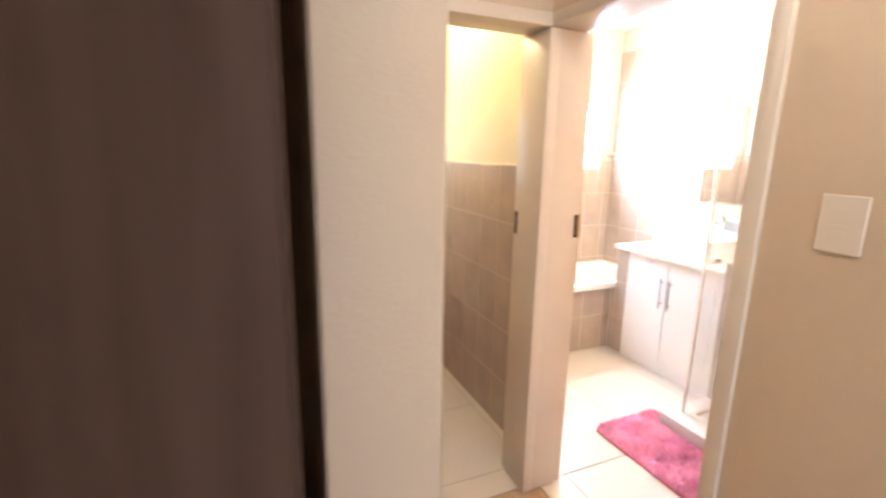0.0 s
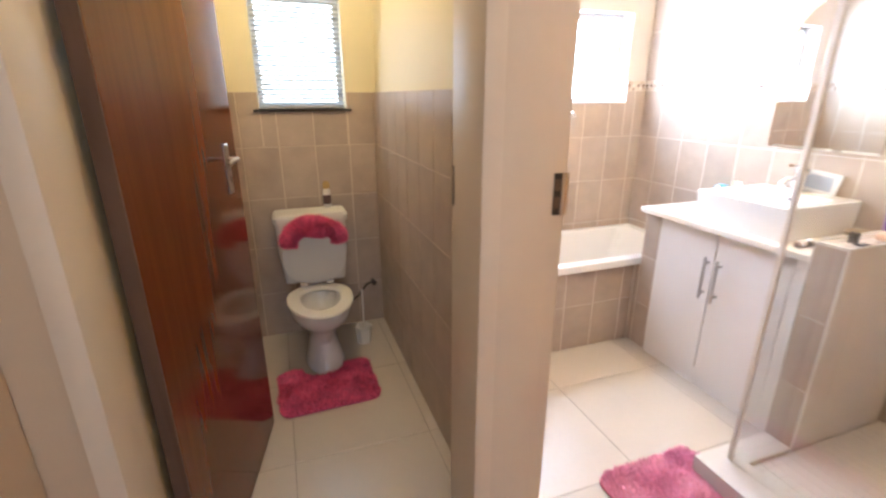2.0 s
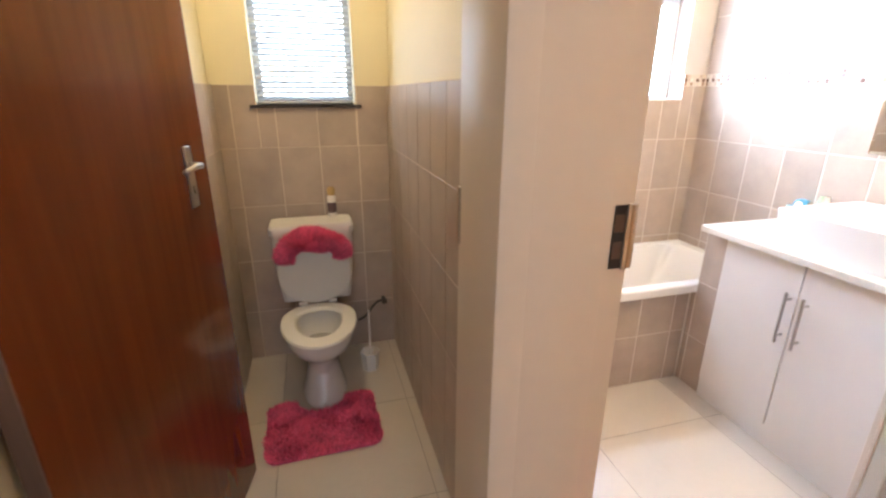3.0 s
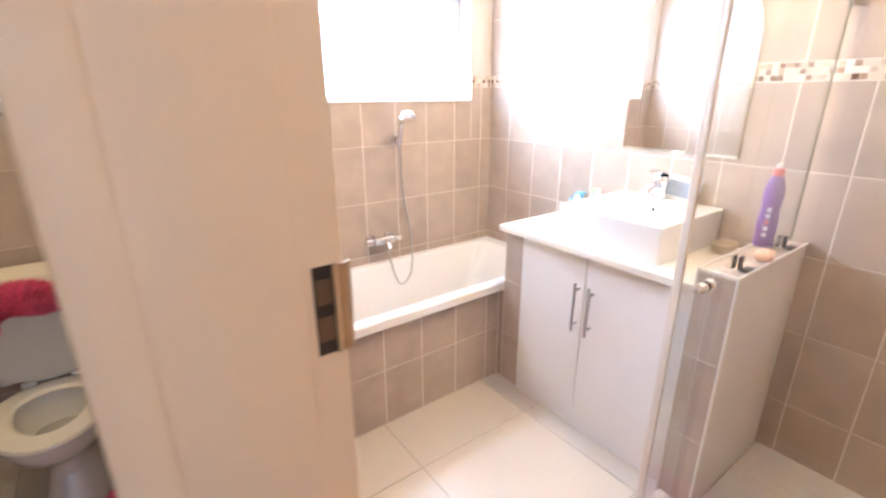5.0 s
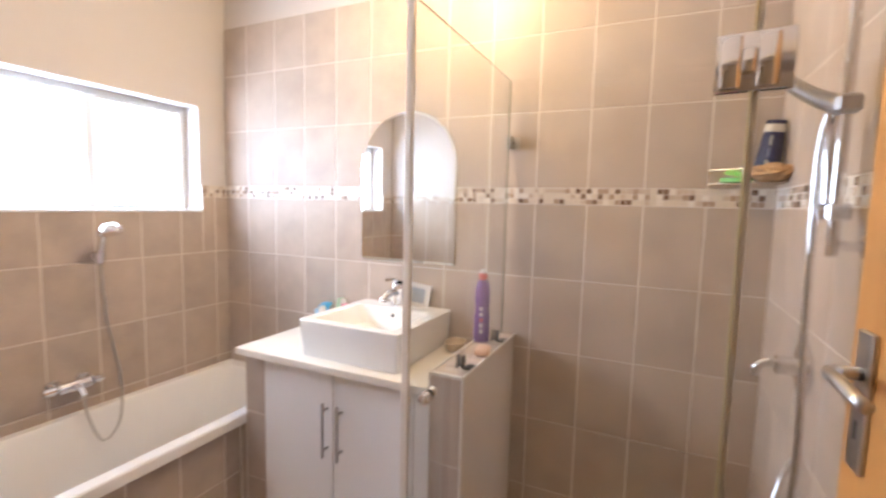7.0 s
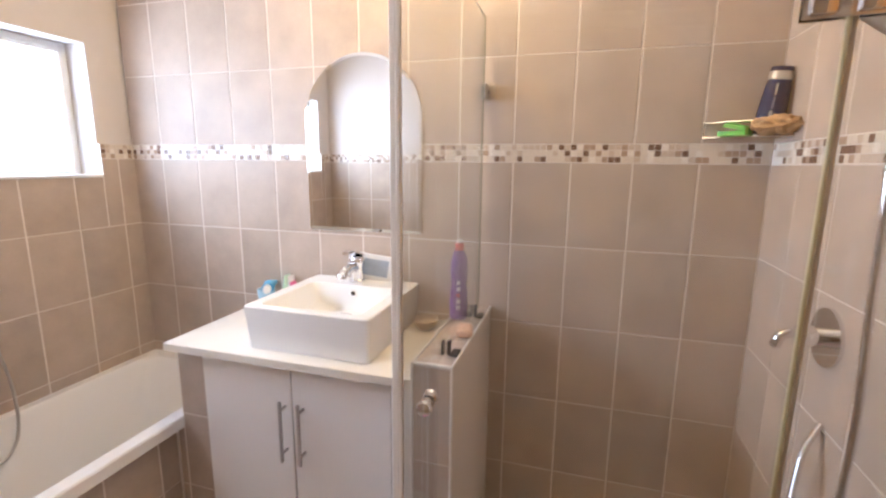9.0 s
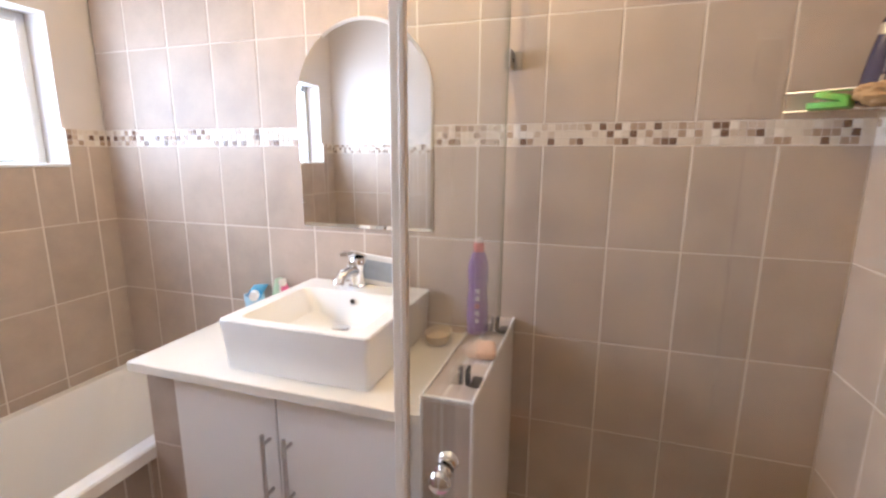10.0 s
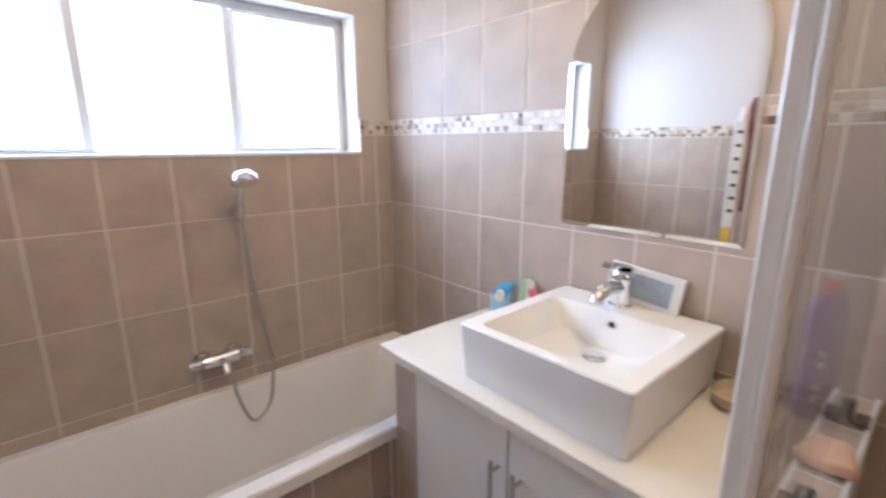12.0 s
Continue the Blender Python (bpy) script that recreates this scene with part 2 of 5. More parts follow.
def box(bm, x0, x1, y0, y1, z0, z1, bevel=0.0, seg=1):
    vs = [bm.verts.new((x, y, z)) for z in (z0, z1) for y in (y0, y1) for x in (x0, x1)]
    fs = [bm.faces.new([vs[i] for i in f]) for f in ((0, 2, 3, 1), (4, 5, 7, 6), (0, 1, 5, 4), (2, 6, 7, 3), (0, 4, 6, 2), (1, 3, 7, 5))]
    if bevel:
        es = list({e for f in fs for e in f.edges})
        bmesh.ops.bevel(bm, geom=es, offset=bevel, segments=seg, affect="EDGES", profile=0.5, clamp_overlap=True)
    return bm


def boxed(*a, **k):
    return box(bmesh.new(), *a, **k)


def prism(bm, pts, z0, z1, bevel=0.0, axis="z"):
    def at(p, h):
        return {"z": (p[0], p[1], h), "x": (h, p[0], p[1]), "y": (p[0], h, p[1])}[axis]
    lo = [bm.verts.new(at(p, z0)) for p in pts]
    hi = [bm.verts.new(at(p, z1)) for p in pts]
    k = len(pts)
    fs = [bm.faces.new(lo[::-1]), bm.faces.new(hi)] + [bm.faces.new((lo[i], lo[(i + 1) % k], hi[(i + 1) % k], hi[i])) for i in range(k)]
    bmesh.ops.recalc_face_normals(bm, faces=fs)
    if bevel:
        es = list({e for f in fs for e in f.edges})
        bmesh.ops.bevel(bm, geom=es, offset=bevel, segments=2, affect="EDGES", profile=0.5, clamp_overlap=True)
    return bm


def loft(bm, rings, cap0=True, cap1=True, closed=True):
    """Rings: lists of points of the same length."""
    vr = [[bm.verts.new(p) for p in r] for r in rings]
    k = len(rings[0])
    for a, b in zip(vr, vr[1:]):
        for i in range(k if closed else k - 1):
            bm.faces.new((a[i], a[(i + 1) % k], b[(i + 1) % k], b[i]))
    if cap0 and closed:
        bm.faces.new(vr[0][::-1])
    if cap1 and closed:
        bm.faces.new(vr[-1])
    return bm


def circle(r, z, n=20, c=(0, 0), ry=None):
    return [(c[0] + r * math.cos(2 * math.pi * i / n), c[1] + (ry or r) * math.sin(2 * math.pi * i / n), z) for i in range(n)]


def lathe(bm, prof, n=20, c=(0, 0)):
    return loft(bm, [circle(max(r, 0.0004), z, n, c) for r, z in prof])


def tube(bm, pts, r, n=8, ribs=0.0):
    """A round tube along points; ribs: how far every second ring is narrower."""
    pts = [Vector(p) for p in pts]
    rings, side = [], None
    for i, p in enumerate(pts):
        r_i = r[i] if isinstance(r, (list, tuple)) else r
        d = (pts[min(i + 1, len(pts) - 1)] - pts[max(i - 1, 0)]).normalized()
        if side is None:
            side = d.cross(Vector((0, 0, 1)) if abs(d.z) < 0.9 else Vector((1, 0, 0))).normalized()
        side = (side - d * side.dot(d)).normalized()
        up = d.cross(side)
        rr = r_i * (1 - ribs * (i % 2))
        rings.append([p + rr * (math.cos(2 * math.pi * k / n) * side + math.sin(2 * math.pi * k / n) * up) for k in range(n)])
    return loft(bm, rings)


def curve_points(ctrl, n):
    """Catmull-Rom through control points."""
    c = [Vector(p) for p in ctrl]
    c = [2 * c[0] - c[1]] + c + [2 * c[-1] - c[-2]]
    out = []
    segs = len(c) - 3
    for i in range(n + 1):
        u = i / n * segs
        k = min(int(u), segs - 1)
        t = u - k
        p0, p1, p2, p3 = c[k:k + 4]
        out.append(0.5 * ((2 * p1) + (p2 - p0) * t + (2 * p0 - 5 * p1 + 4 * p2 - p3) * t * t + (3 * p1 - p0 - 3 * p2 + p3) * t ** 3))
    return out


def rounded_rect(x0, x1, y0, y1, r, z, n=5):
    out = []
    for cx, cy, a0 in ((x1 - r, y1 - r, 0), (x0 + r, y1 - r, 90), (x0 + r, y0 + r, 180), (x1 - r, y0 + r, 270)):
        for i in range(n + 1):
            a = radians(a0 + 90 * i / n)
            out.append((cx + r * math.cos(a), cy + r * math.sin(a), z))
    return out


def glass_part(bm, parent):
    return part("glass", bm, GLASS, parent)


def structure(name, bm, material, label="", smooth=False):
    return part(name, bm, material, None, label, "structure", auto=smooth)


# plan: x to the east, y to the north
BX0, BX1, BY0, BY1 = 1.180, 3.0, 0.482, 3.097
WX0, WX1, WY0, WY1 = 0.27, 1.120, 1.505, 3.272
H = 2.62
DOOR_H = 2.035
HX0, HX1, HY = 0.017, 0.965, 1.30
OUT = 3.5

wall = structure("wall_east", boxed(BX1 + 0.012, BX1 + 0.23, BY0 - 0.2, OUT, 0, H), PAINT_BATH)
structure("wall_bath_south", boxed(1.145, BX1 + 0.012, BY0 - 0.15, BY0 - 0.012, 0, H), PAINT_BATH)
W = (1.335, 2.835, 1.437, 1.995)
for a, b, c, d in ((1.1645, W[0], 0, H), (W[1], BX1 + 0.012, 0, H), (W[0], W[1], 0, W[2] - 0.004), (W[0], W[1], W[3], H)):
    structure("wall_bath_north", boxed(a, b, BY1 + 0.012, OUT - 0.002, c, d), PAINT_BATH)
bm = bmesh.new()
V = (0.466, 0.950, 1.412, 2.012)
box(bm, WX0 - 0.1, V[0], WY1 + 0.012, OUT, 0, H)
box(bm, V[1], 1.1635, WY1 + 0.012, OUT, 0, H)
box(bm, V[0], V[1], WY1 + 0.012, OUT, 0, V[2])
box(bm, V[0], V[1], WY1 + 0.012, OUT, V[3], H)
structure("wall_toilet_north", bm, PAINT_WC)
structure("wall_divider_toilet", boxed(WX1 + 0.012, 1.1635, WY0, WY1 + 0.01, 0, H), PAINT_WC)
structure("wall_divider_bath", boxed(1.1645, BX0 - 0.012, WY0, BY1 + 0.01, 0, H), PAINT_BATH)
bm = bmesh.new()
box(bm, WX0 - 0.1, WX0 - 0.012, 2.25, WY1 + 0.01, 0, H)
box(bm, 0.06, 0.165, WY0 - 0.003, 2.36, 0, H)
structure("wall_toilet_west", bm, PAINT_WC)
bm = bmesh.new()
DX0, DX1 = 0.186, 0.95
box(bm, HX0 - 0.107, DX0 - 0.03, HY + 0.004, WY0 - 0.004, 0, H)
box(bm, DX0 - 0.03, HX1, HY + 0.004, WY0 - 0.004, DOOR_H + 0.03, H)
structure("wall_hall_north", bm, PAINT_HALL)
bm = bmesh.new()
DY0, DY1 = 0.47, 1.293
box(bm, HX1, 1.142, -1.7, DY0 - 0.03, 0, H)
box(bm, HX1, 1.142, DY0 - 0.03, WY0 - 0.004, DOOR_H + 0.03, H)
box(bm, HX1, 1.142, DY1 + 0.03, WY0 - 0.004, 0, DOOR_H + 0.026)
structure("wall_hall_east", bm, PAINT_HALL)
structure("wall_bath_west", boxed(1.144, 1.152, DY1 + 0.05, WY0 - 0.004, 0, H), PAINT_BATH)
structure("wall_bath_lintel", boxed(1.144, BX0 - 0.012, BY0 - 0.01, DY1 + 0.028, DOOR_H + 0.03, H), PAINT_BATH)
bm = bmesh.new()
NY = 0.200
box(bm, -0.085, 0.054, NY + 0.005, HY, 0, H)
box(bm, -0.085, 0.054, -0.75, NY + 0.003, 2.1, H)
box(bm, -0.085, 0.054, -1.7, -0.752, 0, H)
structure("wall_hall_west", bm, PAINT_HALL)
# unseen wall, added to close the hall; its opening surrounds the fill lamp
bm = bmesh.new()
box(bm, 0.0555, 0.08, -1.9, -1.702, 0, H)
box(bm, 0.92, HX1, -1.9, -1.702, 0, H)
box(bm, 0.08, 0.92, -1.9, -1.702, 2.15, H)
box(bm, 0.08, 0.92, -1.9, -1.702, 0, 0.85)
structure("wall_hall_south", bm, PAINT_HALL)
bm = bmesh.new()
box(bm, -2.6, -2.5, -1.7, 1.3, 0, H)
box(bm, -2.498, -0.092, 1.302, 1.4, 0, H)
box(bm, -2.498, -0.087, -1.8, -1.702, 0, H)
structure("wall_bedroom", bm, PAINT_HALL)
structure("ceiling", boxed(-2.6, 3.23, -1.9, OUT, H + 0.002, H + 0.12), PAINT_CEIL)
structure("ground", boxed(-80, 80, -80, 140, -0.35, -0.25), GRASS)

# floors
structure("floor_hall", boxed(-2.6, 1.05, -1.9, HY + 0.02, -0.06, 0.0), WOOD_FLOOR)
structure("floor_slab", boxed(-0.1, 3.23, HY + 0.024, OUT, -0.06, -0.0015), FLOOR_GROUT)
structure("floor_slab_bath", boxed(1.054, 3.23, BY0 - 0.15, HY + 0.02, -0.06, -0.0015), FLOOR_GROUT)


def door_frame(name, run, lo, hi, near, far, mat_):
    """A pressed-steel frame. run 'x': the opening spans lo..hi along x, from y=near to y=far; run 'y': along y, from x=near to x=far."""
    reb = 0.045
    for side in (0, 1):
        e = hi if side else lo
        s = 1 if side else -1
        pts = [(e + s * 0.048, near - 0.012), (e, near - 0.012), (e, far - reb), (e + s * 0.013, far - reb), (e + s * 0.013, far + 0.004), (e + s * 0.048, far + 0.004)]
        if run == "y":
            pts = [(q, p) for p, q in pts]
        structure(name, prism(bmesh.new(), pts, 0, DOOR_H + 0.001, 0.004), mat_, smooth=True)
    t = DOOR_H + 0.002
    pts = [(near - 0.012, t + 0.048), (near - 0.012, t), (far - reb, t), (far - reb, t + 0.013), (far + 0.004, t + 0.013), (far + 0.004, t + 0.048)]
    structure(name, prism(bmesh.new(), pts, lo - 0.048, hi + 0.048, 0.004, axis="x" if run == "x" else "y"), mat_, smooth=True) if run == "x" else structure(
        name, prism(bmesh.new(), pts, lo - 0.048, hi + 0.048, 0.004, axis="y"), mat_, smooth=True)


door_frame("door_frame_toilet", "x", DX0, DX1, HY, WY0 - 0.002, PAINT_FRAME)
door_frame("door_frame_bath", "y", DY0, DY1, HX1, 1.170, PAINT_FRAME)
structure("door_frame_bedroom", prism(bmesh.new(), [(-0.094, NY + 0.05), (-0.086, NY - 0.033), (0.060, NY), (0.060, NY + 0.05)], 0, 2.1, 0.006), PAINT_HALL, smooth=True)


def lever_set(parent, side, mat_=None):
    """A plate with a lever, on the face y = side * 0.02 of a leaf; origin at the spindle."""
    m_ = mat_ or STEEL
    part("handle_plate", box(bmesh.new(), -0.02, 0.02, min(side * 0.02, side * 0.027), max(side * 0.02, side * 0.027), -0.125, 0.055, 0.002), m_, parent, "steel lock plate")
    bm = bmesh.new()
    tube(bm, curve_points([(0, side * 0.027, 0), (0, side * 0.05, 0), (0.02, side * 0.066, 0.002), (0.06, side * 0.068, 0.004), (0.115, side * 0.064, -0.004)], 14), 0.0085, 10)
    part("handle", bm, m_, parent, "curved steel lever handle", smooth=True)
    # no hole is cut: a black block paints the keyhole's inner shade
    part("keyhole", box(bmesh.new(), -0.004, 0.004, min(side * 0.0262, side * 0.0278), max(side * 0.0262, side * 0.0278), -0.085, -0.06, 0.001), BLACK, parent)


def door_leaf(name, label, hinge, free, h, material, handle_z, handle_in=0.055, thick=0.04, lever_dir=-1, top=0.0):
    """A leaf from its hinge corner to its free corner."""
    d = Vector(free) - Vector(hinge)
    w = d.length
    ob = thing(name, label, "door", (*hinge, 0.0), math.degrees(math.atan2(d.y, d.x)))
    part("leaf", boxed(0.004, w, -thick / 2, thick / 2, 0.008, h, 0.0025), material, ob)
    part("lipping", boxed(0, 0.0038, -thick / 2, thick / 2, 0.008, h, 0.0008), WOOD_DARK, ob)
    for side in (-1, 1):
        hs = thing("lever_handle", "", "", (w - handle_in, 0, handle_z))
        hs.parent = ob
        hs.matrix_basis = pose(w - handle_in, 0, handle_z) @ Matrix.Diagonal((lever_dir, 1, 1, 1))
        lever_set(hs, side)
    for z in (0.22, 1.83):
        bm = bmesh.new()
        lathe(bm, [(0.009, z - 0.05), (0.009, z + 0.05)], 12, (-0.012, -0.016 if top else 0))
        box(bm, -0.004, -0.001, -0.018, 0.018, z - 0.05, z + 0.05)
        part("hinge", bm, PAINT_FRAME, ob, "painted steel hinge")
    return ob


door_leaf("door_1", "open varnished red-brown wooden toilet door with a steel lever handle", (0.202, 1.535), (0.368, 2.372), 2.02, WOOD_RED, 1.265, handle_in=0.13)
door_leaf("door_2", "open orange-varnished wooden bathroom door with a steel lever handle", (1.185, 0.545), (1.918, 0.575), 2.02, WOOD_ORANGE, 1.30, handle_in=0.05)
door_leaf("door_3", "open dark-stained wooden bedroom door", (-0.112, 0.135), (-0.90, 0.20), 2.05, WOOD_DARK, 1.3)


# tiling
PW, PH, G = 0.203, 0.303, 0.0058
tile_meshes = {}


def tile_mesh(w, h, t, material, edge=0.0015):
    key = (round(w, 3), round(h, 3), t, material.name)
    if key not in tile_meshes:
        a, b = w / 2, h / 2
        v = [(-a, -b, 0), (a, -b, 0), (a, b, 0), (-a, b, 0), (-a, -b, t - edge), (a, -b, t - edge), (a, b, t - edge), (-a, b, t - edge),
             (-a + edge, -b + edge, t), (a - edge, -b + edge, t), (a - edge, b - edge, t), (-a + edge, b - edge, t)]
        f = [(8, 9, 10, 11)] + [(i, (i + 1) % 4, 4 + (i + 1) % 4, 4 + i) for i in range(4)] + [(4 + i, 4 + (i + 1) % 4, 8 + (i + 1) % 4, 8 + i) for i in range(4)]
        me = bpy.data.meshes.new("tile")
        me.from_pydata(v, [], f)
        me.materials.append(material)
        tile_meshes[key] = me
    return tile_meshes[key]


def basis(origin, u, n):
    """A frame whose x runs along u, y up and z along the outward normal n."""
    u, n = Vector(u), Vector(n)
    v = n.cross(u)
    return Matrix.Translation(origin) @ Matrix((u, v, n)).transposed().to_4x4()


def lay_tiles(parent, m, u0, u1, v0, v1, pu, pv, off_u, off_v, material=None, t=0.006, holes=(), g=G, name="tile", jitter=0.0004, sink=0.0):
    m = m @ Matrix.Translation((0, 0, -sink))
    material = material or TILE
    rnd = random.Random(hash((round(u0, 3), round(v1, 3), round(off_u, 3))) & 0xffff)
    iu = range(math.floor((u0 - off_u) / pu), math.ceil((u1 - off_u) / pu))
    iv = range(math.floor((v0 - off_v) / pv), math.ceil((v1 - off_v) / pv))
    for i in iu:
        for j in iv:
            a0, a1 = max(u0, off_u + i * pu), min(u1, off_u + (i + 1) * pu)
            b0, b1 = max(v0, off_v + j * pv), min(v1, off_v + (j + 1) * pv)
            cells = [(a0, a1, b0, b1)]
            for h0, h1, k0, k1 in holes:
                nxt = []
                for c0, c1, d0, d1 in cells:
                    if c1 <= h0 or c0 >= h1 or d1 <= k0 or d0 >= k1:
                        nxt.append((c0, c1, d0, d1))
                        continue
                    if c0 < h0:
                        nxt.append((c0, h0, d0, d1))
                    if c1 > h1:
                        nxt.append((h1, c1, d0, d1))
                    if d0 < k0:
                        nxt.append((max(c0, h0), min(c1, h1), d0, k0))
                    if d1 > k1:
                        nxt.append((max(c0, h0), min(c1, h1), k1, d1))
                cells = nxt
            for c0, c1, d0, d1 in cells:
                w, h = c1 - c0 - g, d1 - d0 - (0.0036 if g == G else g)
                if w < 0.008 or h < 0.008:
                    continue
                ob = new(name, tile_mesh(w, h, t, material))
                ob.parent = parent
                ob.matrix_basis = m @ Matrix.Translation(((c0 + c1) / 2, (d0 + d1) / 2, rnd.uniform(-jitter, jitter)))


def grout_slab(name, m, u0, u1, v0, v1, holes=(), material=None):
    bm = bmesh.new()
    cells = [(u0, u1, v0, v1)]
    for h0, h1, k0, k1 in holes:
        cells = [(u0, h0, v0, v1), (h1, u1, v0, v1), (h0, h1, v0, k0)] + ([(h0, h1, k1, v1)] if k1 < v1 else [])
    for a, b, c, d in cells:
        if b - a > 0.001 and d - c > 0.001:
            box(bm, a, b, c, d, -0.0118, 0.0044)
    ob = structure(name, bm, material or GROUT)
    ob.matrix_world = m
    return ob


def mosaic_band(parent_structure, m, u0, u1, v0=1.515, near=(0, 0)):
    """Three rows of small squares; those between near's ends are parts, the others one joined mesh."""
    p = 0.0208
    me = tile_mesh(p - 0.002, p - 0.002, 0.006, MOSAIC, 0.001)
    verts, faces = [], []
    k = int((u1 - u0) / p)
    for i in range(k):
        for j in range(3):
            u, v = u0 + (i + 0.5) * p, v0 + 0.001 + (j + 0.5) * p
            if near[0] <= u <= near[1]:
                ob = new("mosaic_tile", me)
                ob.parent = parent_structure
                ob.matrix_basis = Matrix.Translation((u, v, 0))
            else:
                b = len(verts)
                verts += [(q.co.x + u, q.co.y + v, q.co.z) for q in me.vertices]
                faces += [tuple(b + x for x in f.vertices) for f in me.polygons]
    if verts:
        mm = bpy.data.meshes.new("mosaic")
        mm.from_pydata(verts, [], faces)
        mm.materials.append(MOSAIC_ISLAND)
        ob = tagged(new("mosaic", mm), kind="stuff")
        ob.parent = parent_structure


MOSAIC_ISLAND = ramp_material("mosaic_glaze_joined", MOSAIC_STOPS, 0.15)
_n = MOSAIC_ISLAND.node_tree
_g = _n.nodes.new("ShaderNodeNewGeometry")
_n.links.new(_g.outputs["Random Per Island"], _n.nodes["Color Ramp"].inputs[0])
I4 = Matrix.Identity(4)
TOP = 1.579
ZR = 0.303
# bathroom east wall: u runs along -y (from the north corner)
mE = basis((BX1, BY1, 0), (0, -1, 0), (-1, 0, 0))
mS = basis((BX1, BY0, 0), (-1, 0, 0), (0, 1, 0))
mN = basis((BX0, BY1, 0), (1, 0, 0), (0, -1, 0))
mW = basis((BX0, WY0, 0), (0, 1, 0), (1, 0, 0))
LE, LS, LN, LW = BY1 - BY0, BX1 - 1.16, BX1 - BX0, BY1 - WY0
gE = grout_slab("tiling_bath_east", mE, 0, LE, 0, 2.445)
gS = grout_slab("tiling_bath_south", mS, 0, LS, 0, 2.445)
hN = (W[0] - BX0, W[1] - BX0, W[2], 3)
gN = grout_slab("tiling_bath_north", mN, 0, LN, 0, TOP, [hN])
gW = grout_slab("tiling_bath_west", mW, 0, LW, 0, TOP)
offE = (BY1 - 2.924) - PW
# toilet walls
nN = basis((WX0, WY1, 0), (1, 0, 0), (0, -1, 0))
nE = basis((WX1, WY1, 0), (0, -1, 0), (-1, 0, 0))
nW = basis((WX0, 2.25, 0), (0, 1, 0), (1, 0, 0))
WT = 1.505
hT = (V[0] - WX0, V[1] - WX0, V[2], 3)
tN = grout_slab("tiling_toilet_north", nN, 0, WX1 - WX0, 0, WT, [hT], GROUT_WC)
tE = grout_slab("tiling_toilet_east", nE, 0, WY1 - WY0, 0, WT, material=GROUT_WC)
tW = grout_slab("tiling_toilet_west", nW, 0, WY1 - 2.25, 0, WT, material=GROUT_WC)

# windows
win = thing("window_1", "white steel three-pane bathroom window in a deep white reveal", "window")
win["kind"] = "structure"
x0, x1, z0, z1 = W
YF = 3.235
part("window_sill", boxed(x0, x1, BY1 - 0.012, OUT - 0.03, z0 - 0.003, z0 + 0.009, 0.002), STEEL_WHITE, win)
bm = bmesh.new()
for a, b, c, d in ((x0, x0 + 0.03, z0 + 0.01, z1), (x1 - 0.03, x1, z0 + 0.01, z1), (x0 + 0.03, x1 - 0.03, z0 + 0.01, z0 + 0.018), (x0 + 0.03, x1 - 0.03, z1 - 0.03, z1)):
    box(bm, a, b, YF - 0.015, YF + 0.015, c, d, 0.002)
part("window_frame", bm, STEEL_WHITE, win)
cuts = [x0 + 0.03, 1.900, 2.364, x1 - 0.03]
for c in cuts[1:-1]:
    part("mullion", boxed(c - 0.017, c + 0.017, YF - 0.018, YF + 0.018, z0 + 0.02, z1 - 0.032, 0.003), STEEL_WHITE, win)
for k, (a, b) in enumerate(zip(cuts, cuts[1:])):
    a2, b2 = a + (0.02 if k else 0), b - (0.02 if k < 2 else 0)
    pn = part("pane", boxed(a2, b2, YF - 0.002, YF + 0.002, z0 + 0.02, z1 - 0.032), PANE, win)
    pn.visible_shadow = False
    if k != 1:
        bm = bmesh.new()
        for q in ((a2, a2 + 0.012, z0 + 0.02, z1 - 0.032), (b2 - 0.012, b2, z0 + 0.02, z1 - 0.032), (a2 + 0.012, b2 - 0.012, z0 + 0.02, z0 + 0.028), (a2 + 0.012, b2 - 0.012, z1 - 0.044, z1 - 0.032)):
            box(bm, q[0], q[1], YF - 0.026, YF - 0.004, q[2], q[3], 0.002)
        part("casement", bm, STEEL_WHITE, win)
        bm = bmesh.new()
        cx = (a2 + b2) / 2
        tube(bm, [(cx - 0.10, YF - 0.05, z0 + 0.044), (cx + 0.02, YF - 0.05, z0 + 0.048), (cx + 0.09, YF - 0.03, z0 + 0.046)], 0.004, 6)
        tube(bm, [(cx - 0.09, YF - 0.05, z0 + 0.044), (cx - 0.09, YF - 0.02, z0 + 0.036)], 0.005, 6)
        part("stay", bm, STEEL, win, "casement stay bar")

win2 = thing("window_2", "small steel toilet window behind a white venetian blind", "window")
win2["kind"] = "structure"
x0, x1, z0, z1 = V
part("window_sill", boxed(x0 - 0.03, x1 + 0.03, WY1 - 0.022, OUT - 0.06, z0 - 0.013, z0, 0.002), BLACK, win2, "black window sill")
bm = bmesh.new()
for a, b, c, d in ((x0, x0 + 0.03, z0, z1), (x1 - 0.03, x1, z0, z1), (x0 + 0.03, x1 - 0.03, z0, z0 + 0.03), (x0 + 0.03, x1 - 0.03, z1 - 0.03, z1)):
    box(bm, a, b, 3.38, 3.41, c, d, 0.002)
part("window_frame", bm, STEEL_WHITE, win2)
part("pane", boxed(x0 + 0.03, x1 - 0.03, 3.393, 3.397, z0 + 0.03, z1 - 0.03), PANE, win2).visible_shadow = False

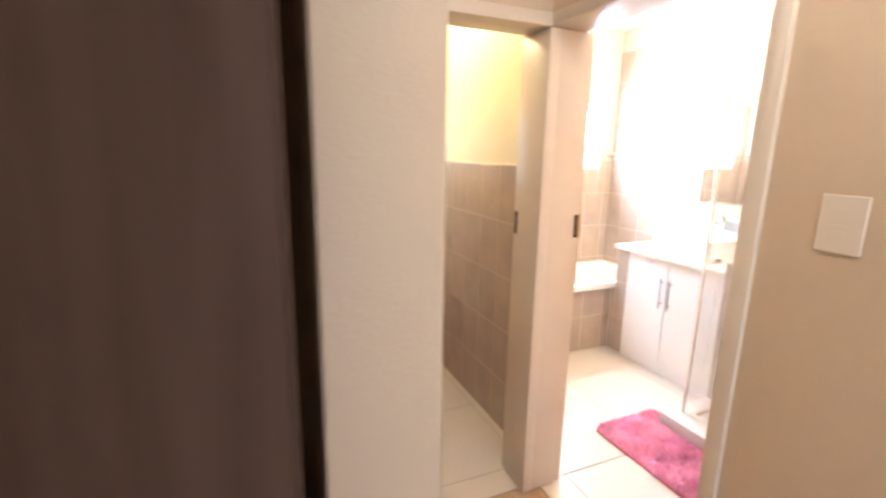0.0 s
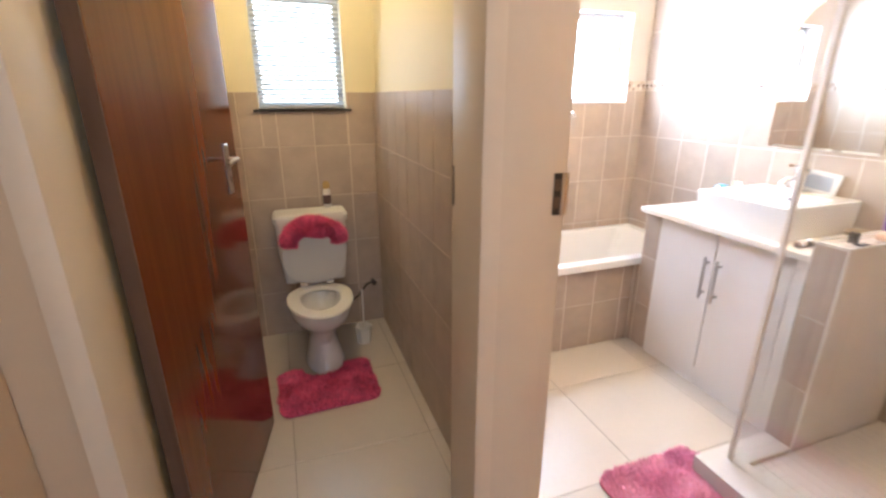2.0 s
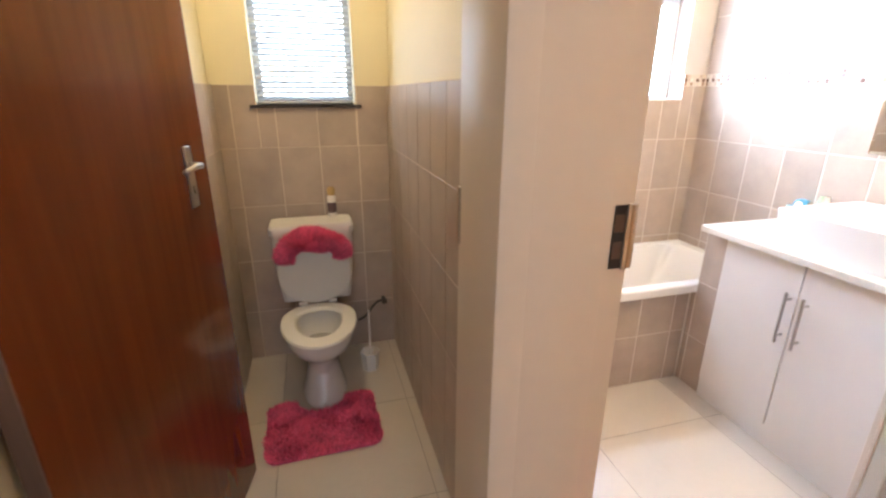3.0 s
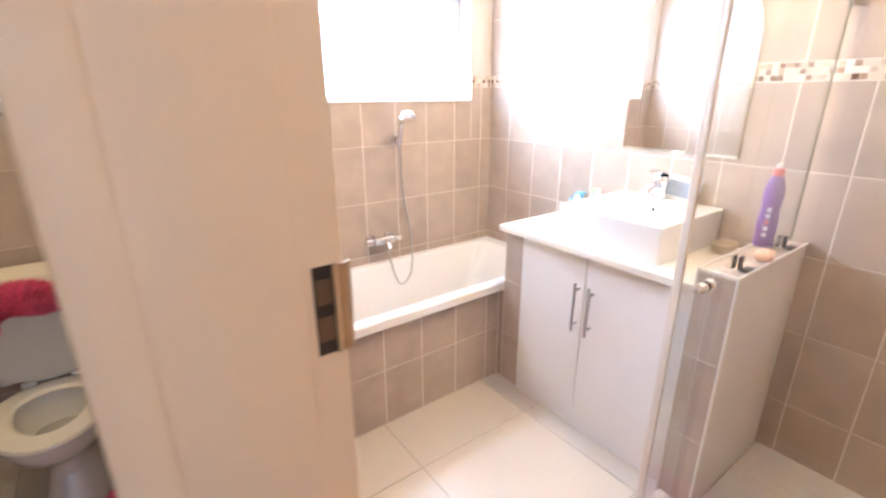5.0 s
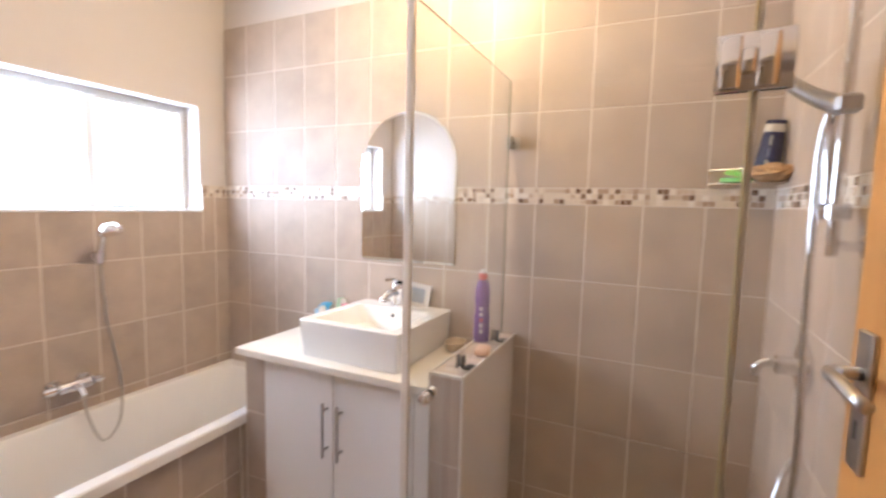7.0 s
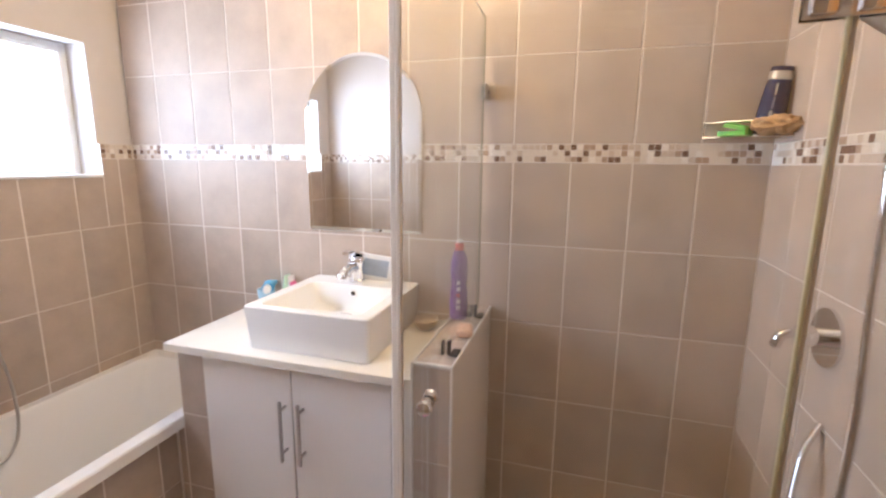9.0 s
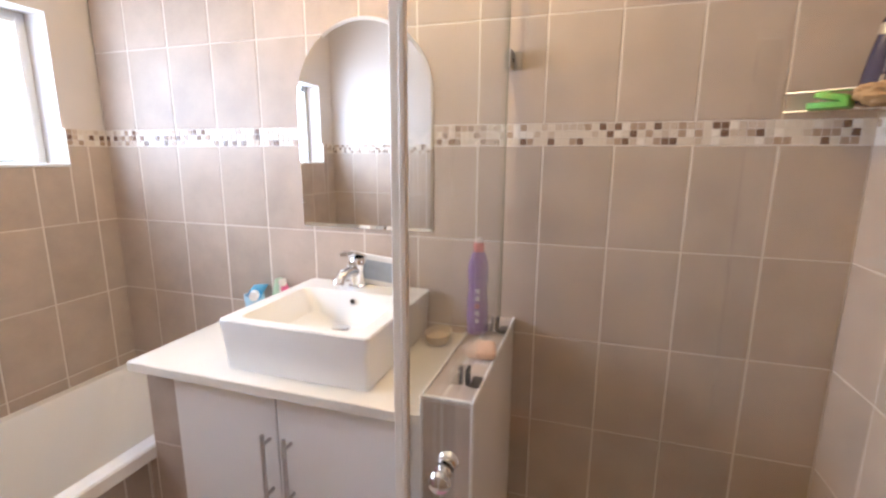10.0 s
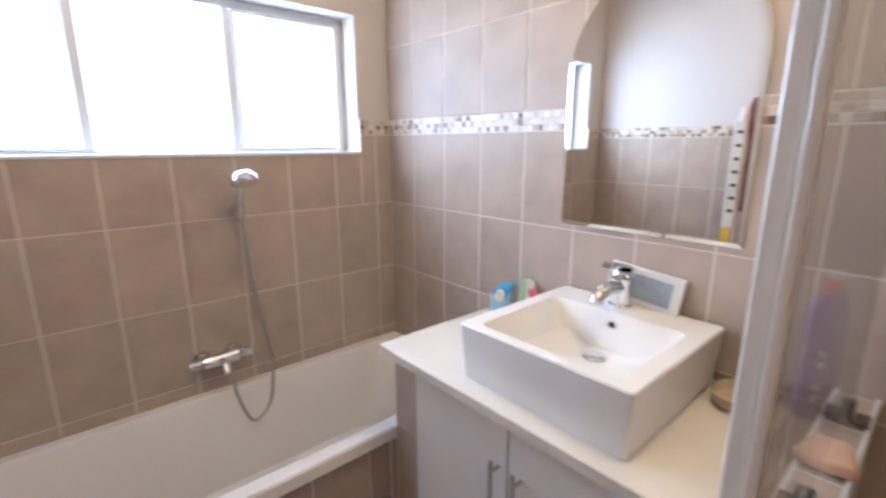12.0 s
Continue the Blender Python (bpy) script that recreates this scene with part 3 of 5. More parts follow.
blind = thing("venetian_blind", "white aluminium venetian blind lowered over the toilet window", "blind", ((V[0] + V[1]) / 2, WY1 + 0.022, 0))
hw = (V[1] - V[0]) / 2 - 0.004
part("headrail", boxed(-hw, hw, -0.013, 0.013, V[3] - 0.026, V[3] - 0.002, 0.002), BLIND, blind)
part("bottom_rail", boxed(-hw, hw, -0.011, 0.011, V[2] + 0.004, V[2] + 0.016, 0.003), BLIND, blind)
N_SLAT = 22
bm = bmesh.new()
rings = [[(s * (hw - 0.004), q * math.cos(radians(42)) - 0.0, q * math.sin(radians(42)) + 0.001 * (1 - (q / 0.0118) ** 2) + e) for q in (-0.0118, -0.006, 0, 0.006, 0.0118) for e in (0,)] for s in (-1, 1)]
loft(bm, rings, False, False, closed=False)
bmesh.ops.solidify(bm, geom=bm.faces[:], thickness=0.0006)
slat0 = part("slat", bm, BLIND, blind, smooth=True)
for i in range(N_SLAT):
    z = V[2] + 0.032 + i * (V[3] - V[2] - 0.075) / (N_SLAT - 1)
    ob = slat0 if i == 0 else new("slat", slat0.data)
    ob.parent = blind
    ob.matrix_basis = pose(0, 0, z, random.uniform(-0.4, 0.4), random.uniform(-0.15, 0.25), 0)
for x in (-0.15, 0.0, 0.15):
    part("ladder_cord", tube(bmesh.new(), [(x, -0.012, V[2] + 0.01), (x, -0.012, V[3] - 0.02)], 0.0009, 5), PLASTIC, blind)
part("tilt_wand", tube(bmesh.new(), [(0.19, -0.02, V[3] - 0.02), (0.192, -0.022, 1.75)], 0.002, 6), STEEL, blind)

vent = thing("air_vent", "cream painted air brick with a pierced grille", "vent", (0.679, WY1 + 0.012, 2.397))
vent["kind"] = "structure"
# black sheet that paints the shade in the grille's holes
part("backing", boxed(-0.078, 0.078, -0.008, 0, -0.05, 0.05, 0.001), BLACK, vent)
bm = bmesh.new()
for a, b, c, d in ((-0.095, 0.095, 0.05, 0.066), (-0.095, 0.095, -0.066, -0.05), (-0.095, -0.078, -0.05, 0.05), (0.078, 0.095, -0.05, 0.05)):
    box(bm, a, b, -0.02, 0, c, d, 0.002)
part("vent_frame", bm, PAINT_WC, vent)
for i in range(1, 10):
    part("bar", boxed(-0.078 + i * 0.0156 - 0.002, -0.078 + i * 0.0156 + 0.002, -0.018, -0.013, -0.05, 0.05), PAINT_WC, vent)
for j in range(1, 6):
    part("bar", boxed(-0.078, 0.078, -0.0165, -0.0135, -0.05 + j * 0.0167 - 0.002, -0.05 + j * 0.0167 + 0.002), PAINT_WC, vent)

# bath tub
tub = thing("bathtub", "built-in white acrylic bathtub with a flat rim, empty", "bathtub")
tx0, tx1, ty0, ty1, tz = BX0 + 0.004, BX1 - 0.003, 2.440, BY1 - 0.003, 0.562
bm = bmesh.new()
rings = [rounded_rect(tx0, tx1, ty0, ty1, 0.008, tz - 0.045), rounded_rect(tx0, tx1, ty0, ty1, 0.008, tz - 0.006), rounded_rect(tx0 + 0.005, tx1 - 0.005, ty0 + 0.005, ty1 - 0.003, 0.01, tz),
         rounded_rect(tx0 + 0.07, tx1 - 0.07, ty0 + 0.055, ty1 - 0.04, 0.07, tz), rounded_rect(tx0 + 0.085, tx1 - 0.085, ty0 + 0.065, ty1 - 0.05, 0.08, tz - 0.015),
         rounded_rect(tx0 + 0.12, tx1 - 0.16, ty0 + 0.085, ty1 - 0.07, 0.09, tz - 0.22), rounded_rect(tx0 + 0.15, tx1 - 0.22, ty0 + 0.105, ty1 - 0.09, 0.10, tz - 0.37), rounded_rect(tx0 + 0.2, tx1 - 0.28, ty0 + 0.15, ty1 - 0.13, 0.1, tz - 0.40)]
loft(bm, rings, False, True)
part("shell", bm, ACRYLIC, tub, auto=True)
part("waste", lathe(bmesh.new(), [(0.03, tz - 0.398), (0.03, tz - 0.394), (0.01, tz - 0.392), (0.001, tz - 0.392)], 16, (1.62, 2.77)), CHROME, tub, smooth=True)
bpan = structure("bath_panel", boxed(BX0, BX1 - 0.002, 2.476, 2.52, 0, tz - 0.047), GROUT)
bm = bmesh.new()
box(bm, 2.536, BX1 - 0.001, 2.318, 2.441, 0, 0.852)
box(bm, 2.536, BX1 - 0.001, 2.441, 2.474, 0, tz - 0.047)
pier = structure("pier", bm, GROUT)

mixer = thing("bath_mixer", "chrome wall-mounted bath mixer with two cross handles", "tap", (2.17, BY1 - 0.006, 0.70))
bm = bmesh.new()
tube(bm, [(-0.060, -0.05, 0), (0.060, -0.05, 0)], 0.024, 16)
for s in (-1, 1):
    tube(bm, [(s * 0.055, -0.0, 0), (s * 0.055, -0.05, 0)], 0.014, 12)
part("body", bm, CHROME, mixer, auto=True)
for s in (-1, 1):
    bm = bmesh.new()
    tube(bm, [(s * 0.055, -0.001, 0), (s * 0.055, -0.012, 0)], 0.031, 16)
    part("wall_rose", bm, CHROME, mixer, auto=True)
    bm = bmesh.new()
    tube(bm, [(s * 0.072, -0.05, 0), (s * 0.088, -0.05, 0), (s * 0.092, -0.05, 0), (s * 0.108, -0.05, 0)], 0.021, 14, 0.25)
    part("control", bm, CHROME, mixer, auto=True)
bm = bmesh.new()
tube(bm, curve_points([(0, -0.06, 0), (0, -0.10, -0.005), (0, -0.125, -0.03)], 8), 0.014, 12)
part("spout", bm, CHROME, mixer, auto=True)
part("hose", tube(bmesh.new(), curve_points([(0.03, -0.06, -0.015), (0.035, -0.07, -0.14), (0.08, -0.09, -0.27), (0.16, -0.08, -0.21), (0.185, -0.05, -0.02), (0.15, -0.03, 0.25), (0.125, -0.045, 0.52)], 260), 0.006, 8, 0.18), STEEL, mixer, "ribbed chrome shower hose", smooth=True)
hs = thing("hand_shower", "chrome hand shower hanging in a wall bracket over the bath", "shower head", (2.29, BY1 - 0.008, 1.24))
bm = bmesh.new()
tube(bm, [(0, 0, 0), (0, -0.03, 0)], 0.022, 14)
tube(bm, [(0, -0.045, -0.022), (0, -0.055, 0.022)], 0.017, 12)
part("bracket", bm, CHROME, hs, auto=True)
part("grip", tube(bmesh.new(), curve_points([(0, -0.045, -0.03), (0, -0.06, 0.03), (0, -0.085, 0.09), (0, -0.11, 0.115)], 10), 0.012, 12), CHROME, hs, smooth=True)
bm = bmesh.new()
lathe(bm, [(0.012, 0.035), (0.03, 0.028), (0.046, 0.008), (0.048, -0.005), (0.042, -0.012), (0.0, -0.012)], 22)
head = part("spray_head", bm, CHROME, hs, auto=True)
head.matrix_basis = pose(0, -0.135, 0.115, -22)

# vanity
van = thing("vanity_cabinet", "white two-door vanity cabinet with steel bar handles", "cabinet")
cx0 = 2.52
part("body", boxed(cx0 + 0.02, BX1 - 0.002, 1.50, 2.315, 0.10, 0.850), WHITE_BOARD, van)
part("plinth", boxed(cx0 + 0.008, BX1 - 0.002, 1.50, 2.315, 0.0, 0.098), WHITE_BOARD, van)
for a, b, hy in ((1.9525, 2.313, 1.977), (1.59, 1.9475, 1.907)):
    dr = part("door", boxed(cx0, cx0 + 0.018, a, b, 0.10, 0.850, 0.0015), WHITE_BOARD, van)
    bm = bmesh.new()
    tube(bm, [(cx0 - 0.032, hy, 0.50), (cx0 - 0.032, hy, 0.72)], 0.006, 10)
    for z in (0.53, 0.69):
        tube(bm, [(cx0 - 0.032, hy, z), (cx0 + 0.0, hy, z)], 0.005, 8)
    part("handle", bm, STEEL, dr, "steel bar handle", auto=True)
part("filler", boxed(cx0, cx0 + 0.018, 1.496, 1.587, 0.10, 0.850, 0.001), WHITE_BOARD, van)
ct = thing("worktop", "cream laminate vanity worktop", "worktop")
bm = bmesh.new()
box(bm, 2.465, BX1 - 0.002, 1.496, 2.422, 0.854, 0.884, 0.004, 2)
part("slab", bm, COUNTER, ct, auto=True)

part("edging", boxed(2.463, 2.4648, 1.498, 2.420, 0.856, 0.882), COUNTER, ct, "cream laminate edging")

basin = thing("basin", "square white ceramic vessel basin with an overflow hole", "basin")
bx0, bx1, by0, by1, bz0, bz1 = 2.511, 2.982, 1.655, 2.117, 0.885, 1.035
bm = bmesh.new()
rings = [rounded_rect(bx0 + 0.012, bx1, by0 + 0.010, by1 - 0.010, 0.012, bz0), rounded_rect(bx0, bx1, by0, by1, 0.012, bz1 - 0.004), rounded_rect(bx0 + 0.003, bx1 - 0.003, by0 + 0.003, by1 - 0.003, 0.011, bz1),
         rounded_rect(bx0 + 0.030, bx1 - 0.115, by0 + 0.045, by1 - 0.045, 0.022, bz1), rounded_rect(bx0 + 0.035, bx1 - 0.120, by0 + 0.05, by1 - 0.05, 0.025, bz1 - 0.006),
         rounded_rect(bx0 + 0.07, bx1 - 0.135, by0 + 0.085, by1 - 0.085, 0.035, bz1 - 0.075), rounded_rect(bx0 + 0.12, bx1 - 0.15, by0 + 0.13, by1 - 0.13, 0.04, bz1 - 0.095), rounded_rect(bx0 + 0.20, bx1 - 0.19, by0 + 0.2, by1 - 0.2, 0.03, bz1 - 0.098)]
loft(bm, rings)
part("bowl", bm, CERAMIC, basin, auto=True)
bm = bmesh.new()
lathe(bm, [(0.030, 0), (0.032, 0.003), (0.026, 0.006), (0.0, 0.006)], 20)
part("waste", bm, CHROME, basin, auto=True).matrix_basis = pose(2.775, 1.886, bz1 - 0.0975)
# black disc in place of a hole, with its inner shade as colour
bm = bmesh.new()
tube(bm, [(0, 0, 0), (0.004, 0, 0)], 0.008, 14)
part("overflow", bm, BLACK, basin).matrix_basis = pose(2.8535, 1.886, bz1 - 0.03, 0, -6, 0)
part("overflow_ring", tube(bmesh.new(), [(2.853, 1.886 + 0.0095 * math.cos(a * math.pi / 8), bz1 - 0.03 + 0.0095 * math.sin(a * math.pi / 8)) for a in range(17)], 0.0015, 6), CHROME, basin, smooth=True)

tap = thing("basin_mixer", "chrome single-lever basin mixer", "tap", (2.930, 1.905, 1.0355))
tap.scale = (1.18, 1.18, 1.12)
bm = bmesh.new()
lathe(bm, [(0.028, 0), (0.028, 0.006), (0.023, 0.010), (0.0225, 0.055), (0.026, 0.068), (0.027, 0.080), (0.021, 0.092), (0.0, 0.096)], 20)
part("body", bm, CHROME, tap, auto=True)
part("spout", tube(bmesh.new(), curve_points([(-0.01, 0, 0.05), (-0.06, 0, 0.06), (-0.10, 0, 0.048), (-0.112, 0, 0.03)], 12), 0.0155, 14), CHROME, tap, smooth=True)
bm = bmesh.new()
loft(bm, [[(x, s * w, z + e) for s, e in ((-1, 0), (1, 0), (0.7, 0.008), (-0.7, 0.008))] for x, w, z in ((0.026, 0.020, 0.088), (-0.015, 0.022, 0.104), (-0.058, 0.019, 0.116), (-0.078, 0.012, 0.112))])
part("lever", bm, CHROME, tap, auto=True)

# mirror
mir = thing("wall_mirror", "frameless arched wall mirror above the basin", "mirror")
my0, my1, mz0, mz1 = 1.648, 2.153, 1.231, 1.925
rad = (my1 - my0) / 2


def arch(inset):
    c, zc = (my0 + my1) / 2, mz1 - rad
    pts = [(my0 + inset, mz0 + inset), (my1 - inset, mz0 + inset)]
    pts += [(c + (rad - inset) * math.cos(radians(a)), zc + (rad - inset) * math.sin(radians(a))) for a in range(0, 181, 6)]
    return pts


bm = bmesh.new()
loft(bm, [[(BX1 - 0.007, *p) for p in arch(0)], [(BX1 - 0.0095, *p) for p in arch(0)], [(BX1 - 0.012, *p) for p in arch(0.012)]], True, True)
bmesh.ops.recalc_face_normals(bm, faces=bm.faces[:])
part("mirror_glass", bm, MIRROR, mir)

# half wall and shower
LZ = 0.962
ledge = structure("half_wall", boxed(2.4265, BX1 - 0.001, 1.3665, 1.4835, 0, LZ - 0.0075), GROUT)
trims = [((2.423, 2.432), (1.479, 1.487), (0.002, LZ)), ((2.423, 2.432), (1.363, 1.371), (0.002, LZ)), ((2.4325, BX1), (1.479, 1.487), (LZ - 0.008, LZ + 0.0005)), ((2.4325, BX1), (1.363, 1.371), (LZ - 0.008, LZ + 0.0005)), ((2.423, 2.432), (1.372, 1.478), (LZ - 0.008, LZ + 0.0005))]
for a, b, c in trims:
    structure("trim", boxed(*a, *b, *c, bevel=0.002), PLASTIC)
kx = 2.01
KZ = 0.093
bm = bmesh.new()
prism(bm, [(kx, BY0), (kx + 0.17, BY0), (kx + 0.17, 1.362), (2.418, 1.362), (2.418, 1.47), (kx, 1.47)], 0, KZ, 0.004)
structure("shower_kerb", bm, PLASTER, smooth=True)
shf = structure("shower_floor", boxed(kx + 0.172, BX1 - 0.001, BY0, 1.36, -0.002, 0.076), GROUT)

GT = 2.0
GX = 2.938
panel = thing("glass_screen", "fixed clear glass shower screen standing on the half wall", "shower screen")
bm = bmesh.new()
prism(bm, [(2.132, KZ + 0.002), (2.415, KZ + 0.002), (2.415, 0.975), (GX, 0.975), (GX, GT), (2.132, GT)], 1.401, 1.409, 0, axis="y")
glass_part(bm, panel)
# opaque strip added to cast the edge's shadow line, coloured as if lit
part("top_edge", boxed(2.133, GX - 0.0005, 1.4022, 1.4078, GT + 0.0005, GT + 0.0015), LIT_EDGE, panel, "olive ground glass edge")
part("end_edge", boxed(GX + 0.0003, GX + 0.0022, 1.401, 1.409, 0.976, GT), GLASS_EDGE, panel, "olive ground glass edge")
part("edge_seal", boxed(2.119, 2.1315, 1.398, 1.412, KZ + 0.002, GT, 0.002), STRIP, panel, "cream door seal strip")
for x in (2.50, 2.850):
    bm = bmesh.new()
    box(bm, x - 0.011, x + 0.011, 1.391, 1.4005, LZ + 0.001, LZ + 0.046, 0.003)
    box(bm, x - 0.011, x + 0.011, 1.4095, 1.418, LZ + 0.001, LZ + 0.046, 0.003)
    box(bm, x - 0.012, x + 0.034, 1.368, 1.3905, LZ + 0.001, LZ + 0.008, 0.001)
    part("clamp", bm, DARKMETAL, panel, "dark metal glass clamp")
bm = bmesh.new()
NICKEL = mat("satin_nickel", (0.50, 0.47, 0.43), 0.35, metal=0.8)
box(bm, GX - 0.006, BX1 - 0.0075, 1.4095, 1.4135, 1.735, 1.785, 0.001)
box(bm, GX - 0.006, BX1 - 0.0075, 1.3965, 1.4005, 1.735, 1.785, 0.001)
box(bm, BX1 - 0.011, BX1 - 0.0075, 1.372, 1.3964, 1.735, 1.785, 0.001)
wb = part("wall_bracket", bm, NICKEL, panel, "satin nickel glass bracket")
part("bolt", tube(bmesh.new(), [(2.975, 1.3964, 1.760), (2.975, 1.393, 1.760)], 0.006, 12), DARKMETAL, wb)
sd = thing("shower_door", "closed clear glass shower door with a round chrome knob", "shower door")
dvec = Vector((2.152 - 2.116, 0.706 - 1.392))
ang = math.degrees(math.atan2(dvec.y, dvec.x))
sd.matrix_world = pose(2.116, 1.392, 0, 0, 0, ang)
dl = dvec.length
glass_part(boxed(0.006, dl - 0.004, -0.004, 0.004, KZ + 0.006, GT), sd)
part("edge_seal", boxed(-0.003, 0.005, -0.006, 0.006, KZ + 0.006, GT, 0.001), STRIP, sd, "cream magnetic seal strip")
bm = bmesh.new()
for s in (-1, 1):
    lathe(bm, [(0.014, s * 0.0045), (0.014, s * 0.007), (0.009, s * 0.009), (0.009, s * 0.014), (0.014, s * 0.017), (0.017, s * 0.024), (0.014, s * 0.031), (0.008, s * 0.034), (0.0, s * 0.035)], 18)
bmesh.ops.recalc_face_normals(bm, faces=bm.faces[:])
knob = part("knob", bm, CHROME, sd, auto=True)
knob.matrix_basis = pose(0.058, 0, 1.026, 90)
sp2 = thing("side_screen", "narrow fixed clear glass panel hinging the shower door", "shower screen")
sp2.matrix_world = pose(2.153, 0.703, 0, 0, 0, math.degrees(math.atan2(0.487 - 0.703, 2.125 - 2.153)))
glass_part(boxed(0.004, 0.216, -0.004, 0.004, KZ + 0.002, GT), sp2)
part("edge_seal", boxed(-0.003, 0.003, -0.0055, 0.0055, KZ + 0.002, GT, 0.001), SEAL_OLIVE, sp2, "yellowed olive edge seal")
part("seal_fin", boxed(0.0035, 0.012, 0.0045, 0.0065, KZ + 0.002, GT), STRIP, sp2, "pale seal fin")
for z in (0.35, 1.772):
    bm = bmesh.new()
    for s_ in (-1, 1):
        box(bm, -0.060, 0.062, min(s_ * 0.0072, s_ * 0.010), max(s_ * 0.0072, s_ * 0.010), z - 0.052, z + 0.052, 0.001)
    hg_ = part("hinge", bm, CHROME, sp2, "chrome glass-to-glass hinge")
    bm = bmesh.new()
    for q in (-0.052, 0.006):
        for s_ in (-1, 1):
            box(bm, q, q + 0.034, min(s_ * 0.0102, s_ * 0.020), max(s_ * 0.0102, s_ * 0.020), z - 0.047, z + 0.047, 0.004, 2)
    part("clamp_block", bm, CHROME, hg_, auto=True)
    part("pivot", boxed(-0.0175, 0.0055, -0.024, 0.024, z - 0.022, z + 0.022, 0.004, 2), CHROME, hg_, auto=True)
sm = thing("shower_mixer", "chrome round-plate shower mixer with a curved lever", "tap", (2.515, BY0 + 0.008, 1.12))
bm = bmesh.new()
tube(bm, [(0, 0, 0), (0, 0.004, 0), (0, 0.008, 0)], 0.069, 32)
part("plate", bm, CHROME, sm, auto=True)
bm = bmesh.new()
tube(bm, [(0, 0.008, 0), (0, 0.03, 0), (0, 0.034, 0), (0, 0.06, 0)], 0.024, 20)
part("body", bm, CHROME, sm, auto=True)
part("lever", tube(bmesh.new(), curve_points([(0, 0.05, 0), (0.0, 0.076, 0.003), (0.0, 0.096, -0.008), (0.0, 0.104, -0.034)], 14), 0.012, 12), CHROME, sm, smooth=True)
rail = thing("shower_rail", "chrome riser rail with a hand shower and a ribbed hose", "shower rail", (2.25, BY0 + 0.0, 0))
bm = bmesh.new()
tube(bm, [(0, 0.055, 1.42), (0, 0.055, 2.2)], 0.011, 12)
for z in (1.44, 2.18):
    tube(bm, [(0, 0.002, z), (0, 0.055, z)], 0.010, 10)
    tube(bm, [(0, 0.0, z), (0, 0.006, z)], 0.022, 14)
part("rail", bm, CHROME, rail, auto=True)
bm = bmesh.new()
box(bm, -0.03, 0.05, 0.035, 0.075, 1.488, 1.520, 0.004)
part("lower_clamp", bm, CHROME, rail)
bm = bmesh.new()
box(bm, -0.025, 0.025, 0.035, 0.075, 1.688, 1.722, 0.006)
tube(bm, curve_points([(0.0, 0.06, 1.704), (0.02, 0.10, 1.728), (0.05, 0.165, 1.785)], 8), [0.020, 0.019, 0.018, 0.017, 0.016, 0.015, 0.014, 0.013, 0.012], 12)
part("slider", bm, STEEL, rail, auto=True)
bm = bmesh.new()
tube(bm, curve_points([(0.045, 0.055, 1.50), (0.05, 0.058, 1.60), (0.055, 0.06, 1.70)], 8), 0.011, 12)
part("hand_shower", bm, CHROME, rail, auto=True)
part("hose", tube(bmesh.new(), curve_points([(0.0, 0.08, 1.69), (0.012, 0.085, 1.6), (-0.005, 0.085, 1.3), (-0.02, 0.08, 1.0), (-0.02, 0.1, 0.75), (0.05, 0.11, 0.62), (0.13, 0.09, 0.70), (0.2, 0.05, 0.85), (0.23, 0.01, 0.92)], 400), 0.0085, 8, 0.3), CHROME, rail, smooth=True)

# corner rack in the shower
cad = thing("shower_caddy", "chrome wire corner caddy", "shower shelf", (BX1, BY0 + 0.003, 1.597))
bm = bmesh.new()
for z in (0.0, 0.046):
    tube(bm, [(-0.001, 0.208, z), (-0.141, 0.003, z)], 0.0038, 8)
tube(bm, [(-0.003, 0.205, 0), (-0.003, 0.003, 0)], 0.003, 6)
tube(bm, [(-0.139, 0.003, 0), (-0.003, 0.003, 0)], 0.003, 6)
for u in (0.02, 0.98):
    tube(bm, [(-0.001 - 0.14 * u, 0.208 - 0.205 * u, 0), (-0.001 - 0.14 * u, 0.208 - 0.205 * u, 0.046)], 0.003, 6)
part("rails", bm, CHROME, cad, auto=True)
for k in range(1, 10):
    u = k / 10
    part("wire", tube(bmesh.new(), [(-0.003, 0.205 * (1 - u), -0.0), (-0.002 - 0.139 * u, 0.206 * (1 - u), 0.0)], 0.0022, 6), CHROME, cad)
bt = thing("shampoo_bottle", "navy shampoo bottle with a silver band, leaning upside down", "bottle", (2.925, 0.530, 1.600))
bt.matrix_world = pose(2.918, 0.540, 1.603, 0, -6, 68) @ Matrix.Diagonal((1.0, 1.0, 1.12, 1))
part("body", loft(bmesh.new(), [circle(r, z, 22, (0, 0), r * 0.62) for r, z in ((0.034, 0), (0.038, 0.01), (0.037, 0.06), (0.033, 0.11), (0.029, 0.137))]), NAVY, bt, auto=True)
part("band", loft(bmesh.new(), [circle(r, z, 22, (0, 0), r * 0.64) for r, z in ((0.0305, 0.1375), (0.029, 0.158))]), SILVER, bt, auto=True)
part("cap", loft(bmesh.new(), [circle(r, z, 22, (0, 0), r * 0.62) for r, z in ((0.029, 0.1585), (0.028, 0.168), (0.025, 0.170))]), NAVY, bt, auto=True)
for k in range(3):
    part("print_bar", boxed(-0.004 + 0.001 * k, 0.004 - 0.001 * k, 0.0205, 0.0238, 0.030 + k * 0.034, 0.058 + k * 0.034), mat("print_grey", (0.16, 0.17, 0.24), 0.4) if k == 1 else SILVER, bt)
gs = thing("soap_box", "green plastic soap box, half open", "soap box", (2.946, 0.615, 1.600), -34)
part("tray", loft(bmesh.new(), [rounded_rect(-0.032, 0.032, -0.045, 0.04, 0.012, z) for z in (0, 0.014)]), GREEN, gs, auto=True)
